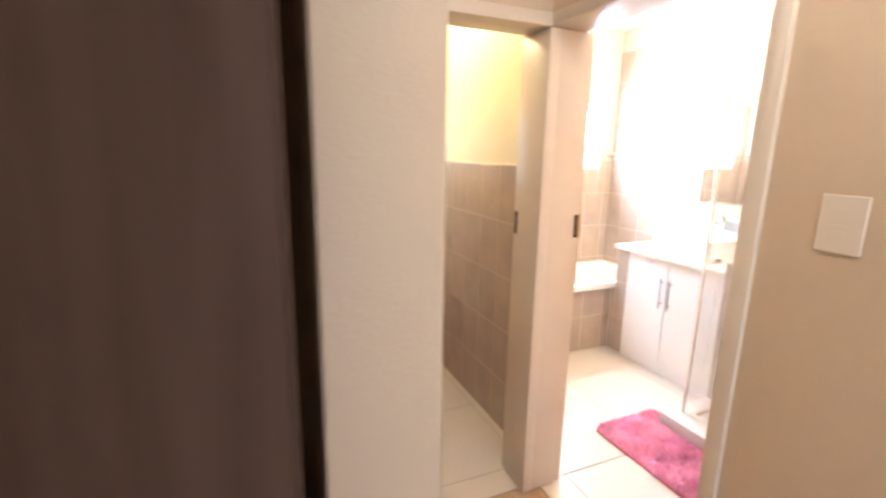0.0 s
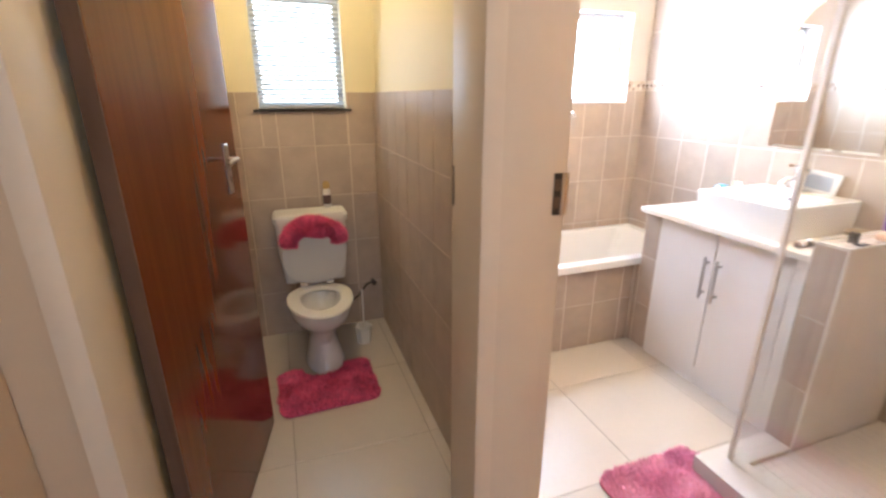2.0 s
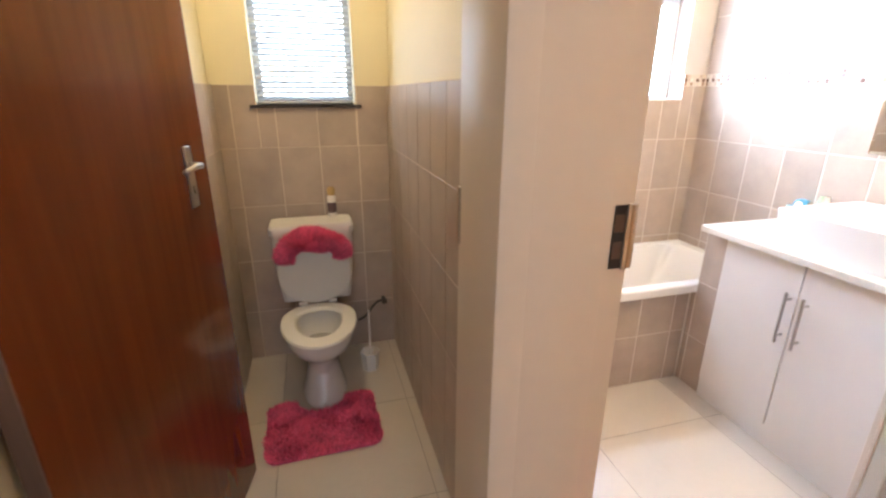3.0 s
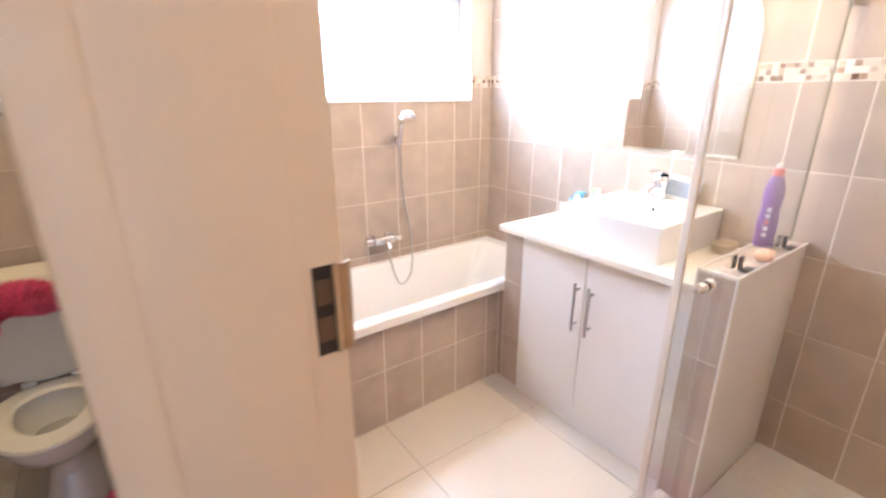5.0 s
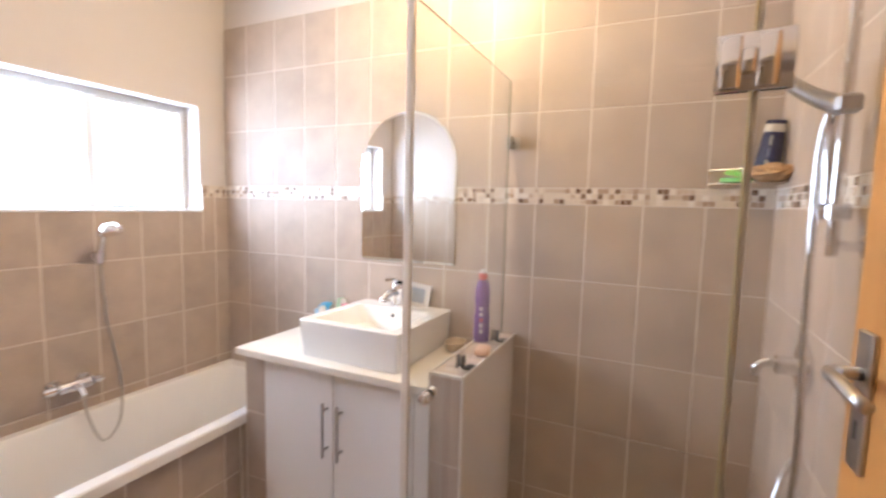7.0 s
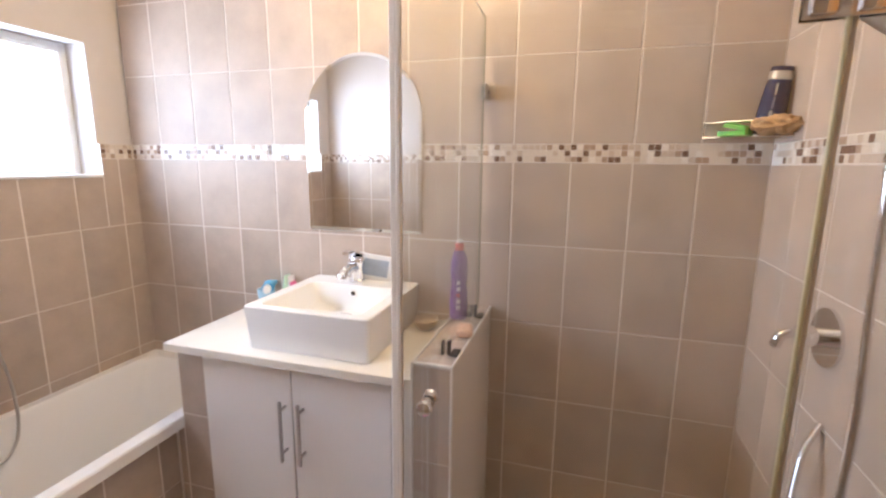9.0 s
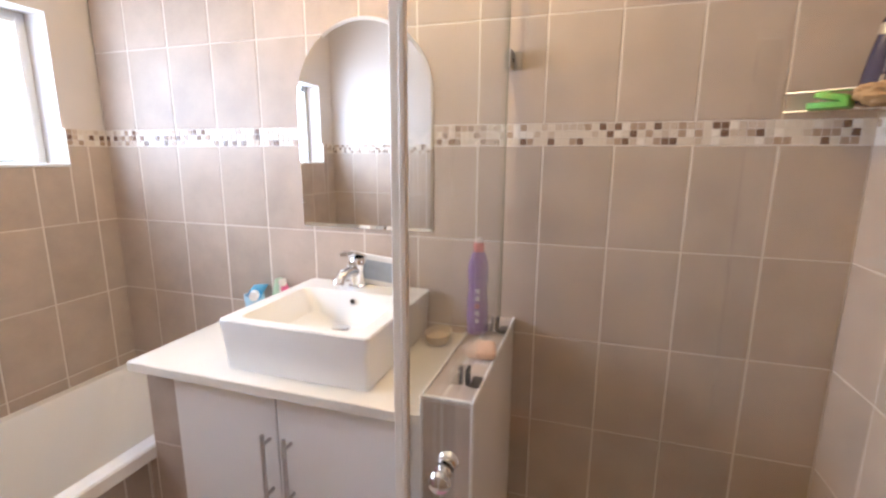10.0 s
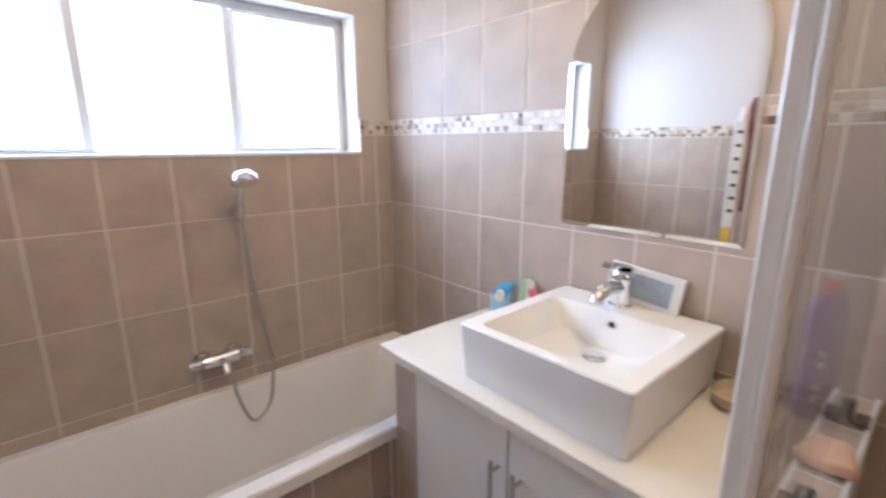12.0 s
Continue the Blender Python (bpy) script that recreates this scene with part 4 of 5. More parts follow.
lid = part("lid", loft(bmesh.new(), [rounded_rect(-0.03 + e, 0.03 - e, -0.04 + e, 0.035 - e, 0.012, z) for z, e in ((0, 0), (0.012, 0.003), (0.016, 0.008))]), GREEN, gs, auto=True)
lid.matrix_basis = pose(0, -0.004, 0.020, 13)
lf = thing("bath_sponge", "crumpled tan loofah sponge", "sponge", (2.872, 0.530, 1.600), -50)
bm = bmesh.new()
bmesh.ops.create_icosphere(bm, subdivisions=5, radius=1)
for v in bm.verts:
    p = v.co.copy()
    k = 1 + 0.30 * noise.noise(p * 2.6) + 0.30 * abs(noise.noise(p * 5.5)) + 0.10 * noise.noise(p * 13)
    v.co = Vector((p.x * 0.038 * k, p.y * 0.064 * k, 0.027 + p.z * 0.024 * k))
part("sponge", bm, TAN, lf, smooth=True)

# small things on the ledge and the counter
pb = thing("cleaner_bottle", "purple plastic cleaner bottle with a red and white cap", "bottle", (2.815, 1.450, LZ + 0.001), 100)
pb.scale = (1.0, 1.0, 1.12)
part("body", loft(bmesh.new(), [circle(r, z, 22, (0, 0), r * 0.66) for r, z in ((0.026, 0), (0.031, 0.006), (0.031, 0.09), (0.026, 0.12), (0.030, 0.15), (0.030, 0.185), (0.022, 0.212), (0.015, 0.222))]), PURPLE, pb, auto=True)
part("collar", lathe(bmesh.new(), [(0.015, 0.2225), (0.016, 0.24), (0.013, 0.246)], 18), RED, pb, auto=True)
part("cap", lathe(bmesh.new(), [(0.012, 0.2465), (0.010, 0.258), (0.0, 0.262)], 18), PLASTIC, pb, auto=True)
for k in range(5):
    part("print_bar", boxed(-0.006, 0.006, 0.0195, 0.0212, 0.035 + k * 0.02, 0.047 + k * 0.02), PLASTIC if k != 2 else RED, pb)
so = thing("soap_bar", "worn peach soap bar", "soap", (2.675, 1.392, LZ + 0.001), 12)
part("bar", loft(bmesh.new(), [rounded_rect(-0.042 + e, 0.042 - e, -0.026 + e, 0.026 - e, 0.010, z, 7) for z, e in ((0, 0.006), (0.006, 0.0), (0.018, 0.0), (0.024, 0.004), (0.027, 0.012))]), SOAP, so, auto=True)
sd2 = thing("soap_dish", "small beige oval soap dish", "soap dish", (2.897, 1.598, 0.8855))
sd2.scale = (1.12, 1.12, 1.15)
part("dish", loft(bmesh.new(), [circle(r, z, 24, (0, 0), r * 0.72) for r, z in ((0.038, 0), (0.05, 0.012), (0.055, 0.03), (0.052, 0.03), (0.045, 0.014), (0.03, 0.008))]), mat("beige_plastic", (0.52, 0.42, 0.30), 0.4), sd2, auto=True)
cup = thing("tumbler", "light blue plastic tumbler with toothpaste tubes", "cup", (2.925, 2.345, 0.8855))
cup.scale = (1.2, 1.2, 1.05)
part("tumbler", loft(bmesh.new(), [circle(r, z, 20) for r, z in ((0.026, 0), (0.031, 0.075), (0.0295, 0.075), (0.025, 0.004))]), mat("pale_blue_plastic", (0.42, 0.62, 0.74), 0.3), cup, auto=True)
tb = thing("blue_tube", "blue cream tube lying over the tumbler", "tube", (2.925, 2.325, 0.985), 30)
tb.scale = (1.3, 1.3, 1.4)
part("tube", loft(bmesh.new(), [[(x, w * math.cos(a), h * math.sin(a)) for a in [2 * math.pi * i / 14 for i in range(14)]] for x, w, h in ((-0.05, 0.018, 0.015), (0.02, 0.02, 0.010), (0.05, 0.022, 0.002))]), BLUE, tb, auto=True)
part("cap", tube(bmesh.new(), [(-0.051, 0, 0), (-0.07, 0, 0)], 0.013, 14), PLASTIC, tb, auto=True)
for nm, lab, m_, loc, tilt in (("toothpaste_tube", "white and green toothpaste tube standing", mat("mint_plastic", (0.55, 0.72, 0.52), 0.35), (2.955, 2.28, 0.886), 8), ("cream_tube", "white cream tube standing", PLASTIC, (2.95, 2.225, 0.886), -6), ("pink_tube", "pink tube leaning on the wall", PINK, (2.952, 2.185, 0.886), -24)):
    ob = thing(nm, lab, "tube", loc)
    ob.matrix_world = pose(*loc, tilt, 4, 0) @ Matrix.Diagonal((1.25, 1.25, 1.08, 1))
    part("tube", loft(bmesh.new(), [circle(0.013, 0.016, 14), circle(0.016, 0.022, 14), circle(0.016, 0.07, 14, (0, 0), 0.012), circle(0.018, 0.13, 14, (0, 0), 0.002)]), m_, ob, auto=True)
    part("cap", lathe(bmesh.new(), [(0.011, 0), (0.012, 0.0155)], 14), PLASTIC, ob, auto=True)
pp = thing("leaflet_box", "flat white and blue packet leaning behind the basin tap", "box", (2.965, 1.845, 1.037))
pp.matrix_world = pose(2.964, 1.868, 1.0365, 5, 10, 0)
part("packet", boxed(-0.006, 0.006, -0.104, 0.104, 0, 0.105, 0.003), CARD, pp)
part("print_bar", boxed(-0.0075, -0.0062, -0.078, 0.045, 0.018, 0.085), mat("blue_print", (0.36, 0.42, 0.54), 0.4, var=0.25, scale=24), pp)

# towel rack and clothes by the bath
rk = thing("towel_rack", "wooden freestanding towel rack", "towel rack")
RY, RXA, RXB = 2.055, 1.407, 1.267
part("post", boxed(RXA - 0.013, RXA + 0.013, RY - 0.02, RY + 0.02, 0.0, 1.79, 0.004), WOOD_RACK, rk)
part("post", boxed(RXB - 0.013, RXB + 0.013, RY - 0.02, RY + 0.02, 0.0, 1.60, 0.004), WOOD_RACK, rk)
for z in (1.591, 1.2, 0.8, 0.4):
    part("rail", boxed(RXB + 0.014, RXA - 0.014, RY - 0.012, RY + 0.012, z - 0.015, z + 0.015, 0.003), WOOD_RACK, rk)
part("foot", boxed(RXA - 0.014, RXA + 0.014, RY - 0.15, RY + 0.15, -0.0, 0.03, 0.004), WOOD_RACK, rk)


def cloth(name, label, category, x, y, z0, z1, w, d, material, seed, rot=0.0):
    ob = thing(name, label, category, (x, y, 0), rot)
    rings = []
    n = 36
    for k in range(19):
        z = z1 + (z0 - z1) * k / 18
        r = []
        for i in range(n):
            a = 2 * math.pi * i / n
            f = 1 + 0.22 * math.sin(5 * a + seed + 0.5 * k / 18) + 0.12 * math.sin(9 * a + seed * 2) + 0.15 * noise.noise(Vector((math.cos(a), math.sin(a), z * 3 + seed)))
            s = (0.55 + 0.45 * min(1, k / 5)) if k else 0.35
            r.append((w * s * f * math.cos(a), d * s * f * math.sin(a), z + 0.012 * math.sin(3 * a + seed) * (k == 18)))
        rings.append(r)
    part("cloth", loft(bmesh.new(), rings), material, ob, smooth=True)
    return ob


robe = cloth("bathrobe", "maroon towelling robe hanging on the rack", "robe", 1.350, 2.105, 1.12, 1.71, 0.040, 0.035, MAROON, 1.3)
for z in (1.325, 1.355):
    part("button", tube(bmesh.new(), [(0.018, -0.034, z), (0.018, -0.038, z)], 0.008, 12), PLASTIC, robe, "white button")
sleeve = [[(0.022 + 0.012 * math.cos(a), -0.024 + 0.015 * math.sin(a) * (1 + 0.25 * math.sin(3 * a + z * 9)), z) for a in [2 * math.pi * i / 20 for i in range(20)]] for z in (1.12 + 0.05 * k for k in range(11))]
part("sleeve", loft(bmesh.new(), sleeve), MAROON, robe, smooth=True)
cloth("pink_towel", "pale pink fluffy towel hanging on the rack", "towel", 1.436, 2.135, 0.93, 1.66, 0.022, 0.028, TOWEL_PINK, 2.1)
cloth("yellow_cloth", "yellow cloth hanging on the rack", "cloth", 1.312, 2.01, 0.90, 1.10, 0.028, 0.02, YELLOW, 0.4)
cloth("magenta_cloth", "magenta cloth hanging on the rack", "cloth", 1.345, 2.01, 0.50, 1.04, 0.026, 0.025, MAGENTA, 3.4)
cloth("white_cloth", "white cloth hanging on the rack", "cloth", 1.272, 1.99, 0.40, 0.99, 0.020, 0.02, WHITE_CLOTH, 4.4)

hg = thing("clothes_hanger", "white plastic hanger end below the robe", "hanger", (1.322, 1.985, 1.115))
part("bar", tube(bmesh.new(), [(-0.03, 0, 0.055), (-0.005, 0, 0.02), (0.03, 0, -0.05)], 0.0075, 10), PLASTIC, hg, smooth=True)
part("arm", tube(bmesh.new(), [(-0.03, 0.004, 0.055), (-0.032, 0.10, 0.058)], 0.006, 8), PLASTIC, hg, smooth=True)

# made-up strip, placed to give the ticked rack edge reflected in the mirror
strap = thing("clip_strap", "white upright strip with dark ticks and a yellow end", "strap", (1.470, 2.140, 0))
part("strap", boxed(-0.001, 0.001, -0.028, 0.022, 1.04, 1.585, 0.0005), PLASTIC, strap)
part("post", boxed(0.0012, 0.006, 0.006, 0.020, 1.10, 1.60, 0.001), PLASTIC, strap)
for k in range(7):
    part("clip", boxed(0.0012, 0.006, -0.022, 0.003, 1.118 + 0.068 * k, 1.134 + 0.068 * k, 0.001), BLACK, strap)
part("end", boxed(-0.004, 0.004, -0.026, 0.022, 0.92, 1.038, 0.003), YELLOW, strap, "yellow cloth end")

# strike plates, switch, lamps
def strike(name, m):
    ob = thing(name, "brass lock strike in the door frame", "strike plate")
    ob.matrix_world = m
    # flat black plate that paints the shade of a recess with no depth
    part("recess", boxed(-0.018, 0.003, -0.05, 0.05, 0.0003, 0.0010), BLACK, ob)
    for z in (0.022, -0.020):
        part("keeper", boxed(-0.0165, 0.001, z - 0.014, z + 0.014, 0.0011, 0.0022, 0.0004), KEEPER, ob, "tan metal keeper inside the recess")
    part("plate", boxed(0.003, 0.010, -0.052, 0.052, 0.0003, 0.004, 0.001), NICKEL, ob, "worn nickel plate")
    bm = bmesh.new()
    prof = [(0.0102, 0.004), (0.016, 0.0045), (0.022, 0.0015), (0.026, -0.005), (0.0245, -0.006), (0.021, -0.0005), (0.016, 0.002), (0.0102, 0.0015)]
    prism(bm, prof, -0.050, 0.050)
    bmesh.ops.rotate(bm, verts=bm.verts[:], matrix=Matrix.Rotation(radians(90), 3, "X"))
    part("lip", bm, BRASS, ob, "curved brass lip", auto=True)


KEEPER = mat("tan_metal", (0.13, 0.09, 0.065), 0.5, metal=0.5, var=0.2)
strike("strike_plate", basis((1.158, DY1 + 0.013, 1.262), (1, 0, 0), (0, -1, 0)))
strike("strike_plate", basis((DX1 + 0.013, 1.485, 1.262), (0, 1, 0), (-1, 0, 0)))
sw = thing("light_switch", "cream two-rocker light switch on the hall wall", "light switch")
sw.matrix_world = basis((HX1, 0.266, 1.438), (0, -1, 0), (-1, 0, 0)) @ Matrix.Scale(0.96, 4)
SWITCH = mat("cream_switch", (0.68, 0.60, 0.50), 0.4, var=0.02, fine=0.01)
part("plate", boxed(-0.043, 0.043, -0.062, 0.062, 0.0, 0.0055, 0.002), SWITCH, sw)
for k in (0, 1):
    part("rocker", boxed(-0.026, 0.012, 0.006 - k * 0.036, 0.034 - k * 0.036, 0.0055, 0.0066, 0.0005), SWITCH, sw)

GLOW = bpy.data.materials.new("bulb_glow")
GLOW.use_nodes = True
GLOW.node_tree.nodes["Principled BSDF"].inputs["Emission Color"].default_value = (1.0, 0.82, 0.60, 1)
GLOW.node_tree.nodes["Principled BSDF"].inputs["Emission Strength"].default_value = 18
lamp = thing("ceiling_lamp", "bare warm bulb in a white ceiling holder", "ceiling lamp", (2.55, 1.62, H + 0.001), group="ceiling bulbs")
part("holder", lathe(bmesh.new(), [(0.045, 0.0), (0.045, -0.012), (0.025, -0.03), (0.02, -0.055)], 20), PLASTIC, lamp, auto=True)
part("bulb", lathe(bmesh.new(), [(0.013, -0.056), (0.018, -0.075), (0.031, -0.105), (0.030, -0.125), (0.016, -0.145), (0.0, -0.15)], 20), GLOW, lamp, smooth=True).visible_shadow = False
# toilet copy, then an unseen hall copy added to go with the fill light
for q in ((0.70, 2.45), (0.46, 0.0)):
    copy_thing(lamp, pose(*q, H + 0.001))

# toilet
wc = thing("toilet", "white close-coupled toilet with its lid up", "toilet", (0.677, WY1 - 0.045, 0))


def egg(w, yf, yb, z, n=28, sq=0.0):
    """An oval with its pointed end to the front (negative y)."""
    out = []
    c = yb - w * 0.95
    for i in range(n):
        a = 2 * math.pi * i / n
        s, q = math.sin(a), math.cos(a)
        out.append((w * q * (1 + 0.04 * abs(s)), c + (s * (yb - c) if s > 0 else s * (c - yf)), z))
    return out


part("pedestal", loft(bmesh.new(), [egg(w, yf, yb, z) for z, w, yf, yb in ((0, 0.112, -0.535, -0.22), (0.02, 0.108, -0.53, -0.22), (0.07, 0.092, -0.50, -0.22), (0.15, 0.078, -0.46, -0.2), (0.20, 0.085, -0.475, -0.19), (0.26, 0.125, -0.53, -0.185), (0.31, 0.16, -0.60, -0.18), (0.36, 0.172, -0.635, -0.18), (0.392, 0.172, -0.64, -0.18),
     (0.396, 0.165, -0.632, -0.19), (0.394, 0.118, -0.585, -0.25), (0.36, 0.11, -0.575, -0.26), (0.29, 0.09, -0.53, -0.28), (0.24, 0.05, -0.45, -0.32))]), CERAMIC, wc, auto=True)
part("water", loft(bmesh.new(), [egg(0.088, -0.52, -0.29, 0.288), egg(0.088, -0.52, -0.29, 0.2885)]), mat("bowl_water", (0.45, 0.44, 0.40), 0.03, coat=1.0, var=0.05), wc)
bm = bmesh.new()
loft(bm, [egg(0.178, -0.655, -0.195, 0.399), egg(0.182, -0.660, -0.193, 0.407), egg(0.178, -0.655, -0.196, 0.417), egg(0.118, -0.575, -0.262, 0.419), egg(0.108, -0.562, -0.275, 0.410), egg(0.110, -0.564, -0.273, 0.399)], False, False)
part("seat", bm, PLASTIC, wc, auto=True)
bm = bmesh.new()
loft(bm, [[(p[0], p[1], 0) for p in egg(0.178, -0.40, 0.0, 0)], [(p[0], p[1], 0.012) for p in egg(0.180, -0.402, 0.002, 0)], [(p[0] * 0.95, p[1] * 0.97, 0.018) for p in egg(0.178, -0.40, 0.0, 0)]])
ld = part("lid", bm, PLASTIC, wc, auto=True)
ld.matrix_basis = pose(0, -0.205, 0.425, -78)
for s in (-1, 1):
    part("hinge", tube(bmesh.new(), [(s * 0.075 - 0.022, -0.205, 0.425), (s * 0.075 + 0.022, -0.205, 0.425)], 0.011, 12), PLASTIC, wc, auto=True)
bm = bmesh.new()
loft(bm, [rounded_rect(-0.175, 0.175, -0.155, -0.002, 0.03, 0.42), rounded_rect(-0.195, 0.195, -0.17, -0.002, 0.03, 0.60), rounded_rect(-0.20, 0.20, -0.175, -0.002, 0.03, 0.79)])
part("cistern", bm, PLASTIC, wc, auto=True)
bm = bmesh.new()
loft(bm, [rounded_rect(-0.208, 0.208, -0.183, -0.001, 0.03, 0.792), rounded_rect(-0.210, 0.210, -0.185, -0.001, 0.03, 0.825), rounded_rect(-0.200, 0.200, -0.176, -0.004, 0.03, 0.842)])
part("cistern_lid", bm, PLASTIC, wc, auto=True)
part("bowl_outlet", boxed(-0.075, 0.075, -0.26, -0.02, 0.05, 0.33, 0.03, 3), CERAMIC, wc)
af = thing("air_freshener", "small white aerosol can with dark print and a tan cap", "spray can", (0.79, WY1 - 0.07, 0.843))
part("can", lathe(bmesh.new(), [(0.022, 0), (0.023, 0.004), (0.023, 0.10), (0.017, 0.112)], 18), PLASTIC, af, auto=True)
part("cap", lathe(bmesh.new(), [(0.0175, 0.1125), (0.02, 0.125), (0.021, 0.142), (0.014, 0.155), (0.0, 0.157)], 18), mat("tan_cap", (0.56, 0.38, 0.14), 0.5), af, auto=True)
part("label", lathe(bmesh.new(), [(0.0234, 0.02), (0.0234, 0.075)], 18), mat("dark_print", (0.10, 0.06, 0.06), 0.4), af, auto=True)
vv = thing("stop_valve", "dark metal stop valve on a wall pipe", "valve", (1.050, WY1 - 0.007, 0.300))
vv.scale = (0.8, 0.8, 0.8)
part("body", tube(bmesh.new(), [(0, 0.0, 0), (0, -0.05, 0)], 0.013, 12), DARKMETAL, vv, auto=True)
part("control", tube(bmesh.new(), [(0, -0.05, 0), (0, -0.055, 0), (0, -0.075, 0)], 0.022, 8), DARKMETAL, vv, auto=True)
part("pipe", tube(bmesh.new(), curve_points([(0, -0.035, 0), (-0.06, -0.045, -0.02), (-0.14, -0.07, -0.10), (-0.20, -0.09, -0.12)], 14), 0.009, 10), DARKMETAL, vv, smooth=True)
br = thing("toilet_brush", "white toilet brush in a hexagonal holder", "toilet brush", (0.930, 2.990, 0.0))
part("holder", loft(bmesh.new(), [circle(r, z, 6) for r, z in ((0.045, 0), (0.043, 0.006), (0.050, 0.09), (0.056, 0.11), (0.050, 0.112), (0.040, 0.06))]), PLASTIC, br)
part("stick", tube(bmesh.new(), [(0, 0, 0.06), (0.003, 0, 0.2), (0.003, 0, 0.36)], 0.006, 10), PLASTIC, br, auto=True)


# fur
def fur_mesh(name, count, sample, length, material, parent, seed, width=0.0035):
    """Tapered bent tufts; sample gives a root and a normal."""
    rnd = random.Random(seed)
    v, f = [], []
    for _ in range(count):
        p, nrm = sample(rnd)
        p, nrm = Vector(p), Vector(nrm).normalized()
        swirl = 0.9 * noise.noise_vector(p * 9) + 0.35 * Vector((rnd.uniform(-1, 1), rnd.uniform(-1, 1), rnd.uniform(-1, 1)))
        d = (nrm + 0.9 * swirl).normalized()
        s = d.cross(Vector((rnd.uniform(-1, 1), rnd.uniform(-1, 1), rnd.uniform(-1, 1)))).normalized() * width * rnd.uniform(0.6, 1.2)
        ln = length * rnd.uniform(0.6, 1.15)
        mid = p + d * ln * 0.55
        tip = p + d * ln + 0.35 * ln * swirl - nrm * ln * 0.1
        b = len(v)
        v += [p - s, p + s, mid - s * 0.8, mid + s * 0.8, tip]
        f += [(b, b + 1, b + 3, b + 2), (b + 2, b + 3, b + 4)]
    me = bpy.data.meshes.new(name)
    me.from_pydata([tuple(q) for q in v], [], f)
    me.materials.append(material)
    ob = tagged(new(name, me), kind="stuff")
    ob.parent = parent
    return ob


def rug(name, label, outline, loc, rz, seed, count, fur):
    ob = thing(name, label, "bath mat", loc, rz)
    bm = bmesh.new()
    prism(bm, outline, 0.001, 0.008, 0.002)
    part("backing", bm, FUR_BACK, ob)
    xs, ys = [p[0] for p in outline], [p[1] for p in outline]

    def inside(x, y):
        c = False
        k = len(outline)
        for i in range(k):
            (xa, ya), (xb, yb) = outline[i], outline[(i + 1) % k]
            if (ya > y) != (yb > y) and x < (xb - xa) * (y - ya) / (yb - ya) + xa:
                c = not c
        return c

    def sample(rnd):
        while True:
            x, y = rnd.uniform(min(xs), max(xs)), rnd.uniform(min(ys), max(ys))
            if inside(x, y):
                return (x, y, 0.008), (0, 0, 1)
    fur_mesh("fur", count, sample, 0.026, fur, ob, seed)
    return ob


bath_out = [(p[0], p[1]) for p in rounded_rect(0, 0.49, -0.78, 0, 0.05, 0)]
rug("bath_mat", "pink shaggy bath mat on the bathroom floor", bath_out, (1.615, 1.575, 0), 1.5, 5, 26000, FUR_PALE)
pts = rounded_rect(-0.248, 0.248, -0.19, 0.19, 0.05, 0)
notch = [(-0.115 + 0.0, 0.19)] + [(-0.115 * math.cos(radians(a)), 0.19 - 0.115 * math.sin(radians(a)) * 0.9) for a in range(15, 180, 15)] + [(0.115, 0.19)]
outl = [(p[0], p[1]) for p in pts[:6]] + notch[::-1] + [(p[0], p[1]) for p in pts[6:]]
rug("pedestal_mat", "pink shaggy pedestal mat round the toilet foot", outl, (0.662, 2.570, 0), 1.5, 9, 20000, FUR)
cov = thing("lid_cover", "pink shaggy cover over the top of the toilet lid", "toilet cover", (0.677, WY1 - 0.322, 0.0))
bm = bmesh.new()
arc = [(0.002 + 0.137 * math.cos(radians(a)), 0.0, 0.698 + 0.098 * math.sin(radians(a)) ** 0.8 if 0 < a < 180 else 0.698) for a in range(0, 181, 10)]
tube(bm, arc, [0.018 + 0.016 * math.sin(radians(a)) for a in range(0, 181, 10)], 12)
part("band", bm, FUR_BACK, cov, smooth=True)


def cover_sample(rnd):
    a = radians(rnd.uniform(-8, 188))
    t = rnd.uniform(0, 2 * math.pi)
    n_ = Vector((math.cos(a) * math.cos(t), -abs(math.sin(t)), abs(math.sin(a)) * math.cos(t) + 0.2))
    c = Vector((0.002 + 0.137 * math.cos(a), 0, 0.698 + 0.098 * max(math.sin(a), 0) ** 0.8))
    return c + n_.normalized() * (0.017 + 0.016 * max(math.sin(a), 0)), n_


fur_mesh("fur", 16000, cover_sample, 0.036, FUR, cov, 21)

# outside
hedge = thing("hedge", "trimmed green garden hedge beyond the window", "hedge", (2.0, 9.0, -0.25))
rnd = random.Random(4)
v, f = [], []
for _ in range(7000):
    p = Vector((rnd.uniform(-7, 7), rnd.uniform(-0.5, 0.5), rnd.uniform(0, 1.75 + 0.15 * math.sin(rnd.uniform(0, 6)))))
    a = Vector((rnd.uniform(-1, 1), rnd.uniform(-1, 1), rnd.uniform(-1, 1))).normalized() * 0.06
    c = a.cross(Vector((rnd.uniform(-1, 1), rnd.uniform(-1, 1), 0.3))).normalized() * 0.04
    b = len(v)
    v += [tuple(p - a), tuple(p + c), tuple(p + a), tuple(p - c)]
    f += [(b, b + 1, b + 2, b + 3)]
me = bpy.data.meshes.new("foliage")
me.from_pydata(v, [], f)
me.materials.append(HEDGE)
fo = tagged(new("foliage", me), kind="stuff")
fo.parent = hedge

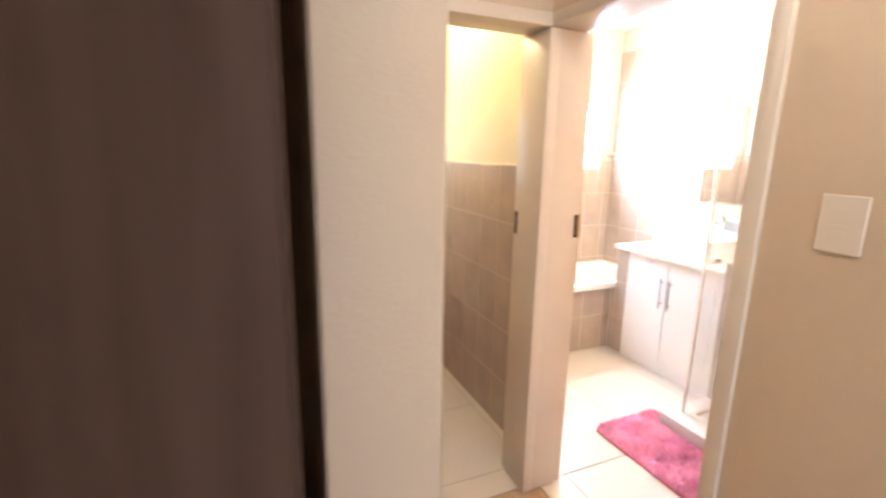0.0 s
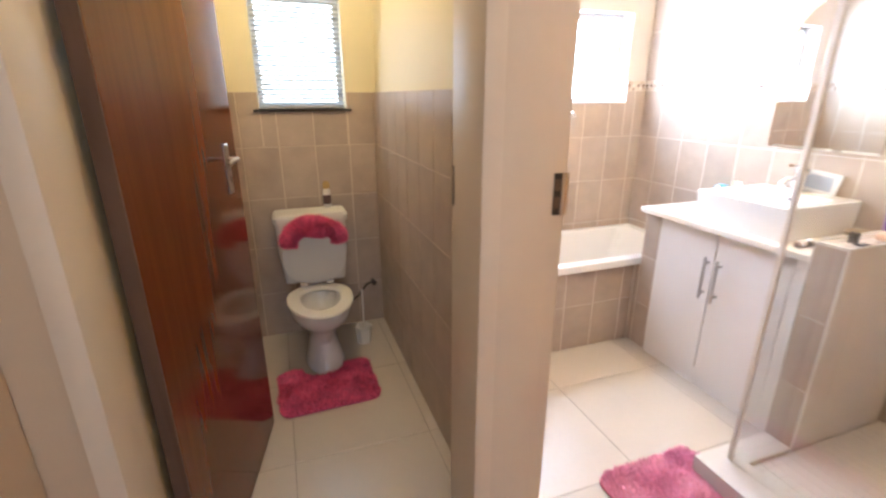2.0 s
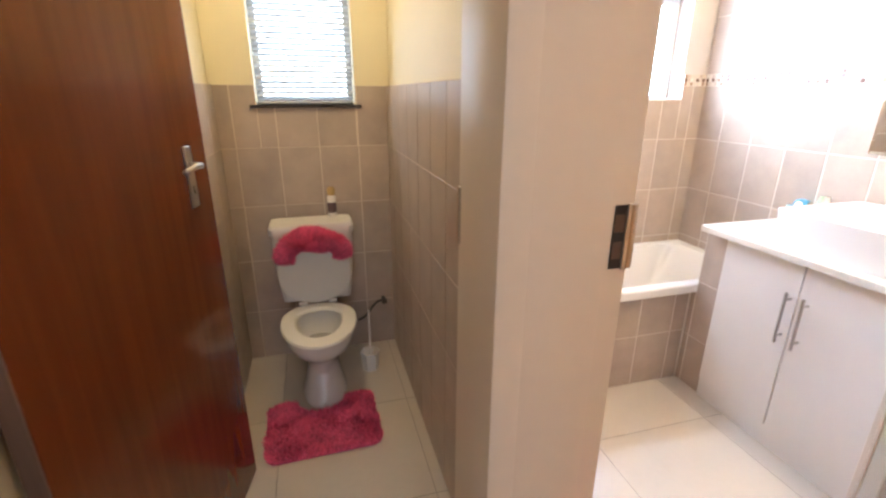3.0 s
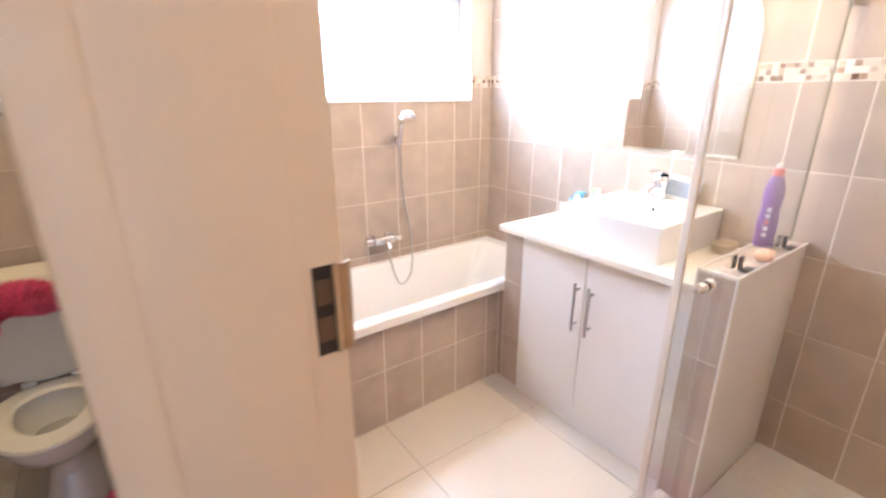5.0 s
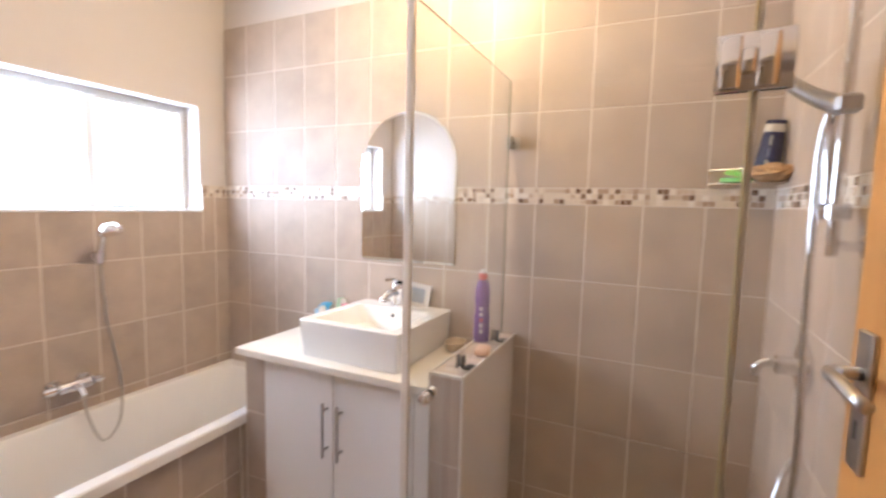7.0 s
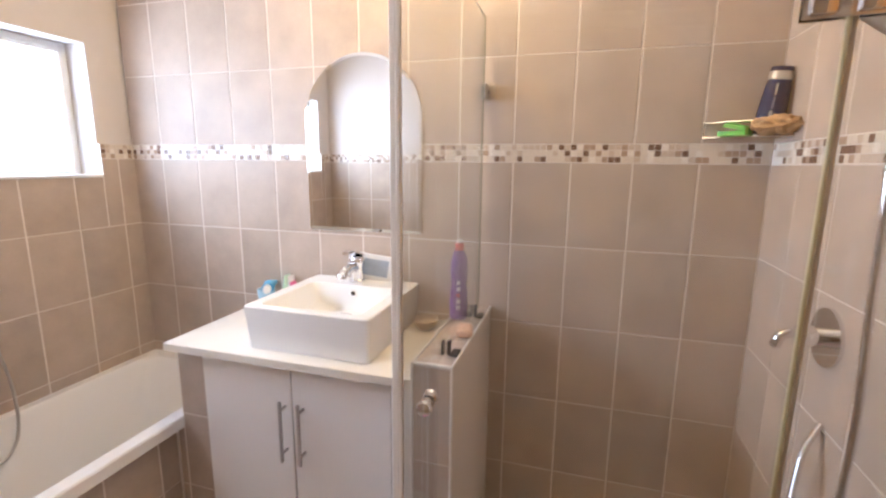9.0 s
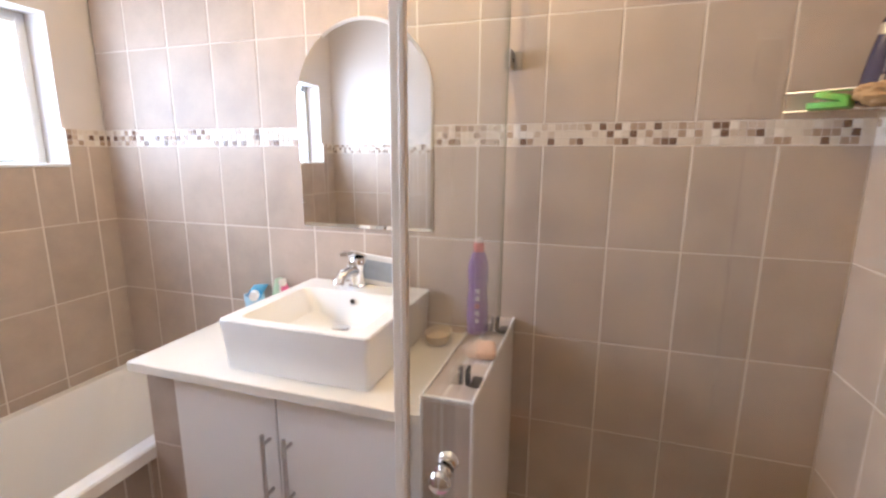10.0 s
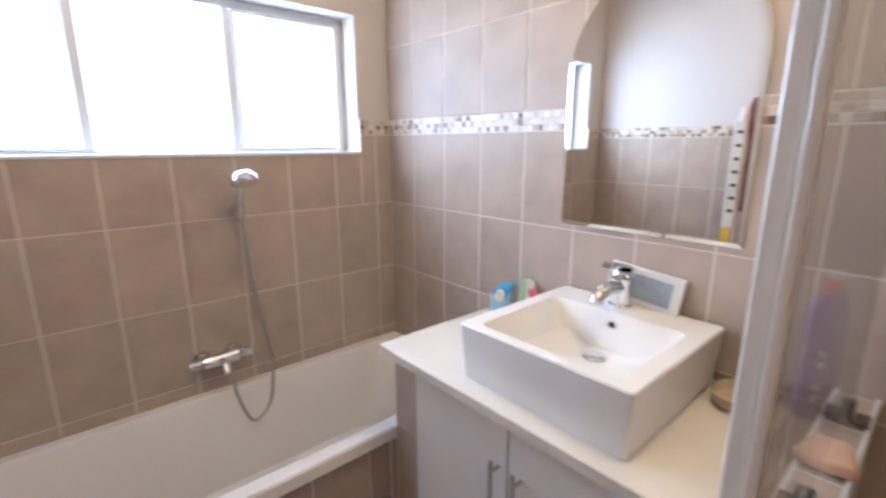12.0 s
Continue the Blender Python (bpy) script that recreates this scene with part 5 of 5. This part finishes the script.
# tiles of the walls, floors and small walls
lay_tiles(gE, I4, 0, LE, 0, 1.515, PW, PH, offE, 0)
lay_tiles(gE, I4, 0, LE, TOP, 2.445, PW, PH, offE, TOP)
mosaic_band(gE, mE, 0, LE, near=(0.45, 2.5))
lay_tiles(gS, I4, 0, LS, 0, 1.515, PW, PH, 0.0, 0)
lay_tiles(gS, I4, 0, LS, TOP, 2.445, PW, PH, 0.0, TOP)
mosaic_band(gS, mS, 0, LS, near=(0, 0.9))
offN = 2.10 - BX0 - 0.203 * 5
lay_tiles(gN, I4, 0, LN, 0, 1.515, PW, PH, offN, 0, holes=[hN])
mosaic_band(gN, mN, W[1] - BX0 + 0.002, LN, near=(0, 3))
mosaic_band(gN, mN, 0, W[0] - BX0 - 0.002)
lay_tiles(gW, I4, 0, LW, 0, 1.515, PW, PH, 0.0, 0)
mosaic_band(gW, mW, 0, LW)
lay_tiles(tN, I4, 0, WX1 - WX0, 0, WT, PW, PH, 0.55 - WX0 - 2 * PW, -0.01, holes=[hT])
lay_tiles(tE, I4, 0, WY1 - WY0, 0, WT, PW, PH, WY1 - 2.518 - 4 * PW, -0.01)
lay_tiles(tW, I4, 0, WY1 - 2.25, 0, WT, PW, PH, 0.01, -0.01)
lay_tiles(bpan, basis((BX0, 2.476, 0), (1, 0, 0), (0, -1, 0)), 0, 2.53 - BX0, 0, tz - 0.048, PW, 0.295, 1.839 - BX0 - 3 * PW, -0.008, sink=0.0044)
lay_tiles(pier, basis((2.536, 2.441, 0), (0, -1, 0), (-1, 0, 0)), 0, 0.122, 0, 0.852, 0.124, PH, 0, -0.03, sink=0.0044)
lay_tiles(pier, basis((2.536, 2.474, 0), (0, -1, 0), (-1, 0, 0)), 0, 0.032, 0, tz - 0.048, 0.04, PH, 0, -0.03, sink=0.0044)
lay_tiles(ledge, basis((2.4265, 1.4835, 0), (0, -1, 0), (-1, 0, 0)), 0, 0.117, 0, LZ - 0.011, 0.12, PH, 0, 0.05, sink=0.0044)
lay_tiles(ledge, basis((BX1, 1.3665, 0), (-1, 0, 0), (0, -1, 0)), 0, BX1 - 2.4265, 0.078, LZ - 0.011, PW, PH, 0, 0.05, sink=0.0044)
lay_tiles(ledge, Matrix.Translation((2.4265, 1.3665, LZ - 0.0075)), 0, BX1 - 2.4265, 0, 0.117, PW, 0.12, 0.0, 0, sink=0.0044)
fl = bpy.data.objects["floor_slab"]
fb = bpy.data.objects["floor_slab_bath"]
up = Matrix.Translation((0, 0, -0.006))
lay_tiles(fl, up, -0.08, 1.138, HY + 0.026, WY1, 0.6, 0.6, 0.47, 2.07, FLOOR_TILE, g=0.003)
lay_tiles(fl, up, 1.148, 3.0, HY + 0.026, 2.476, 0.6, 0.6, 1.82, 2.15, FLOOR_TILE, g=0.003)
lay_tiles(fb, up, 1.054, kx + 0.002, BY0, HY + 0.022, 0.6, 0.6, 1.82, 2.15, FLOOR_TILE, g=0.003)
lay_tiles(shf, Matrix.Translation((0, 0, 0.074)), kx + 0.174, BX1 - 0.002, BY0, 1.36, 0.0495, 0.0495, kx + 0.174, BY0, PLASTER, t=0.004)
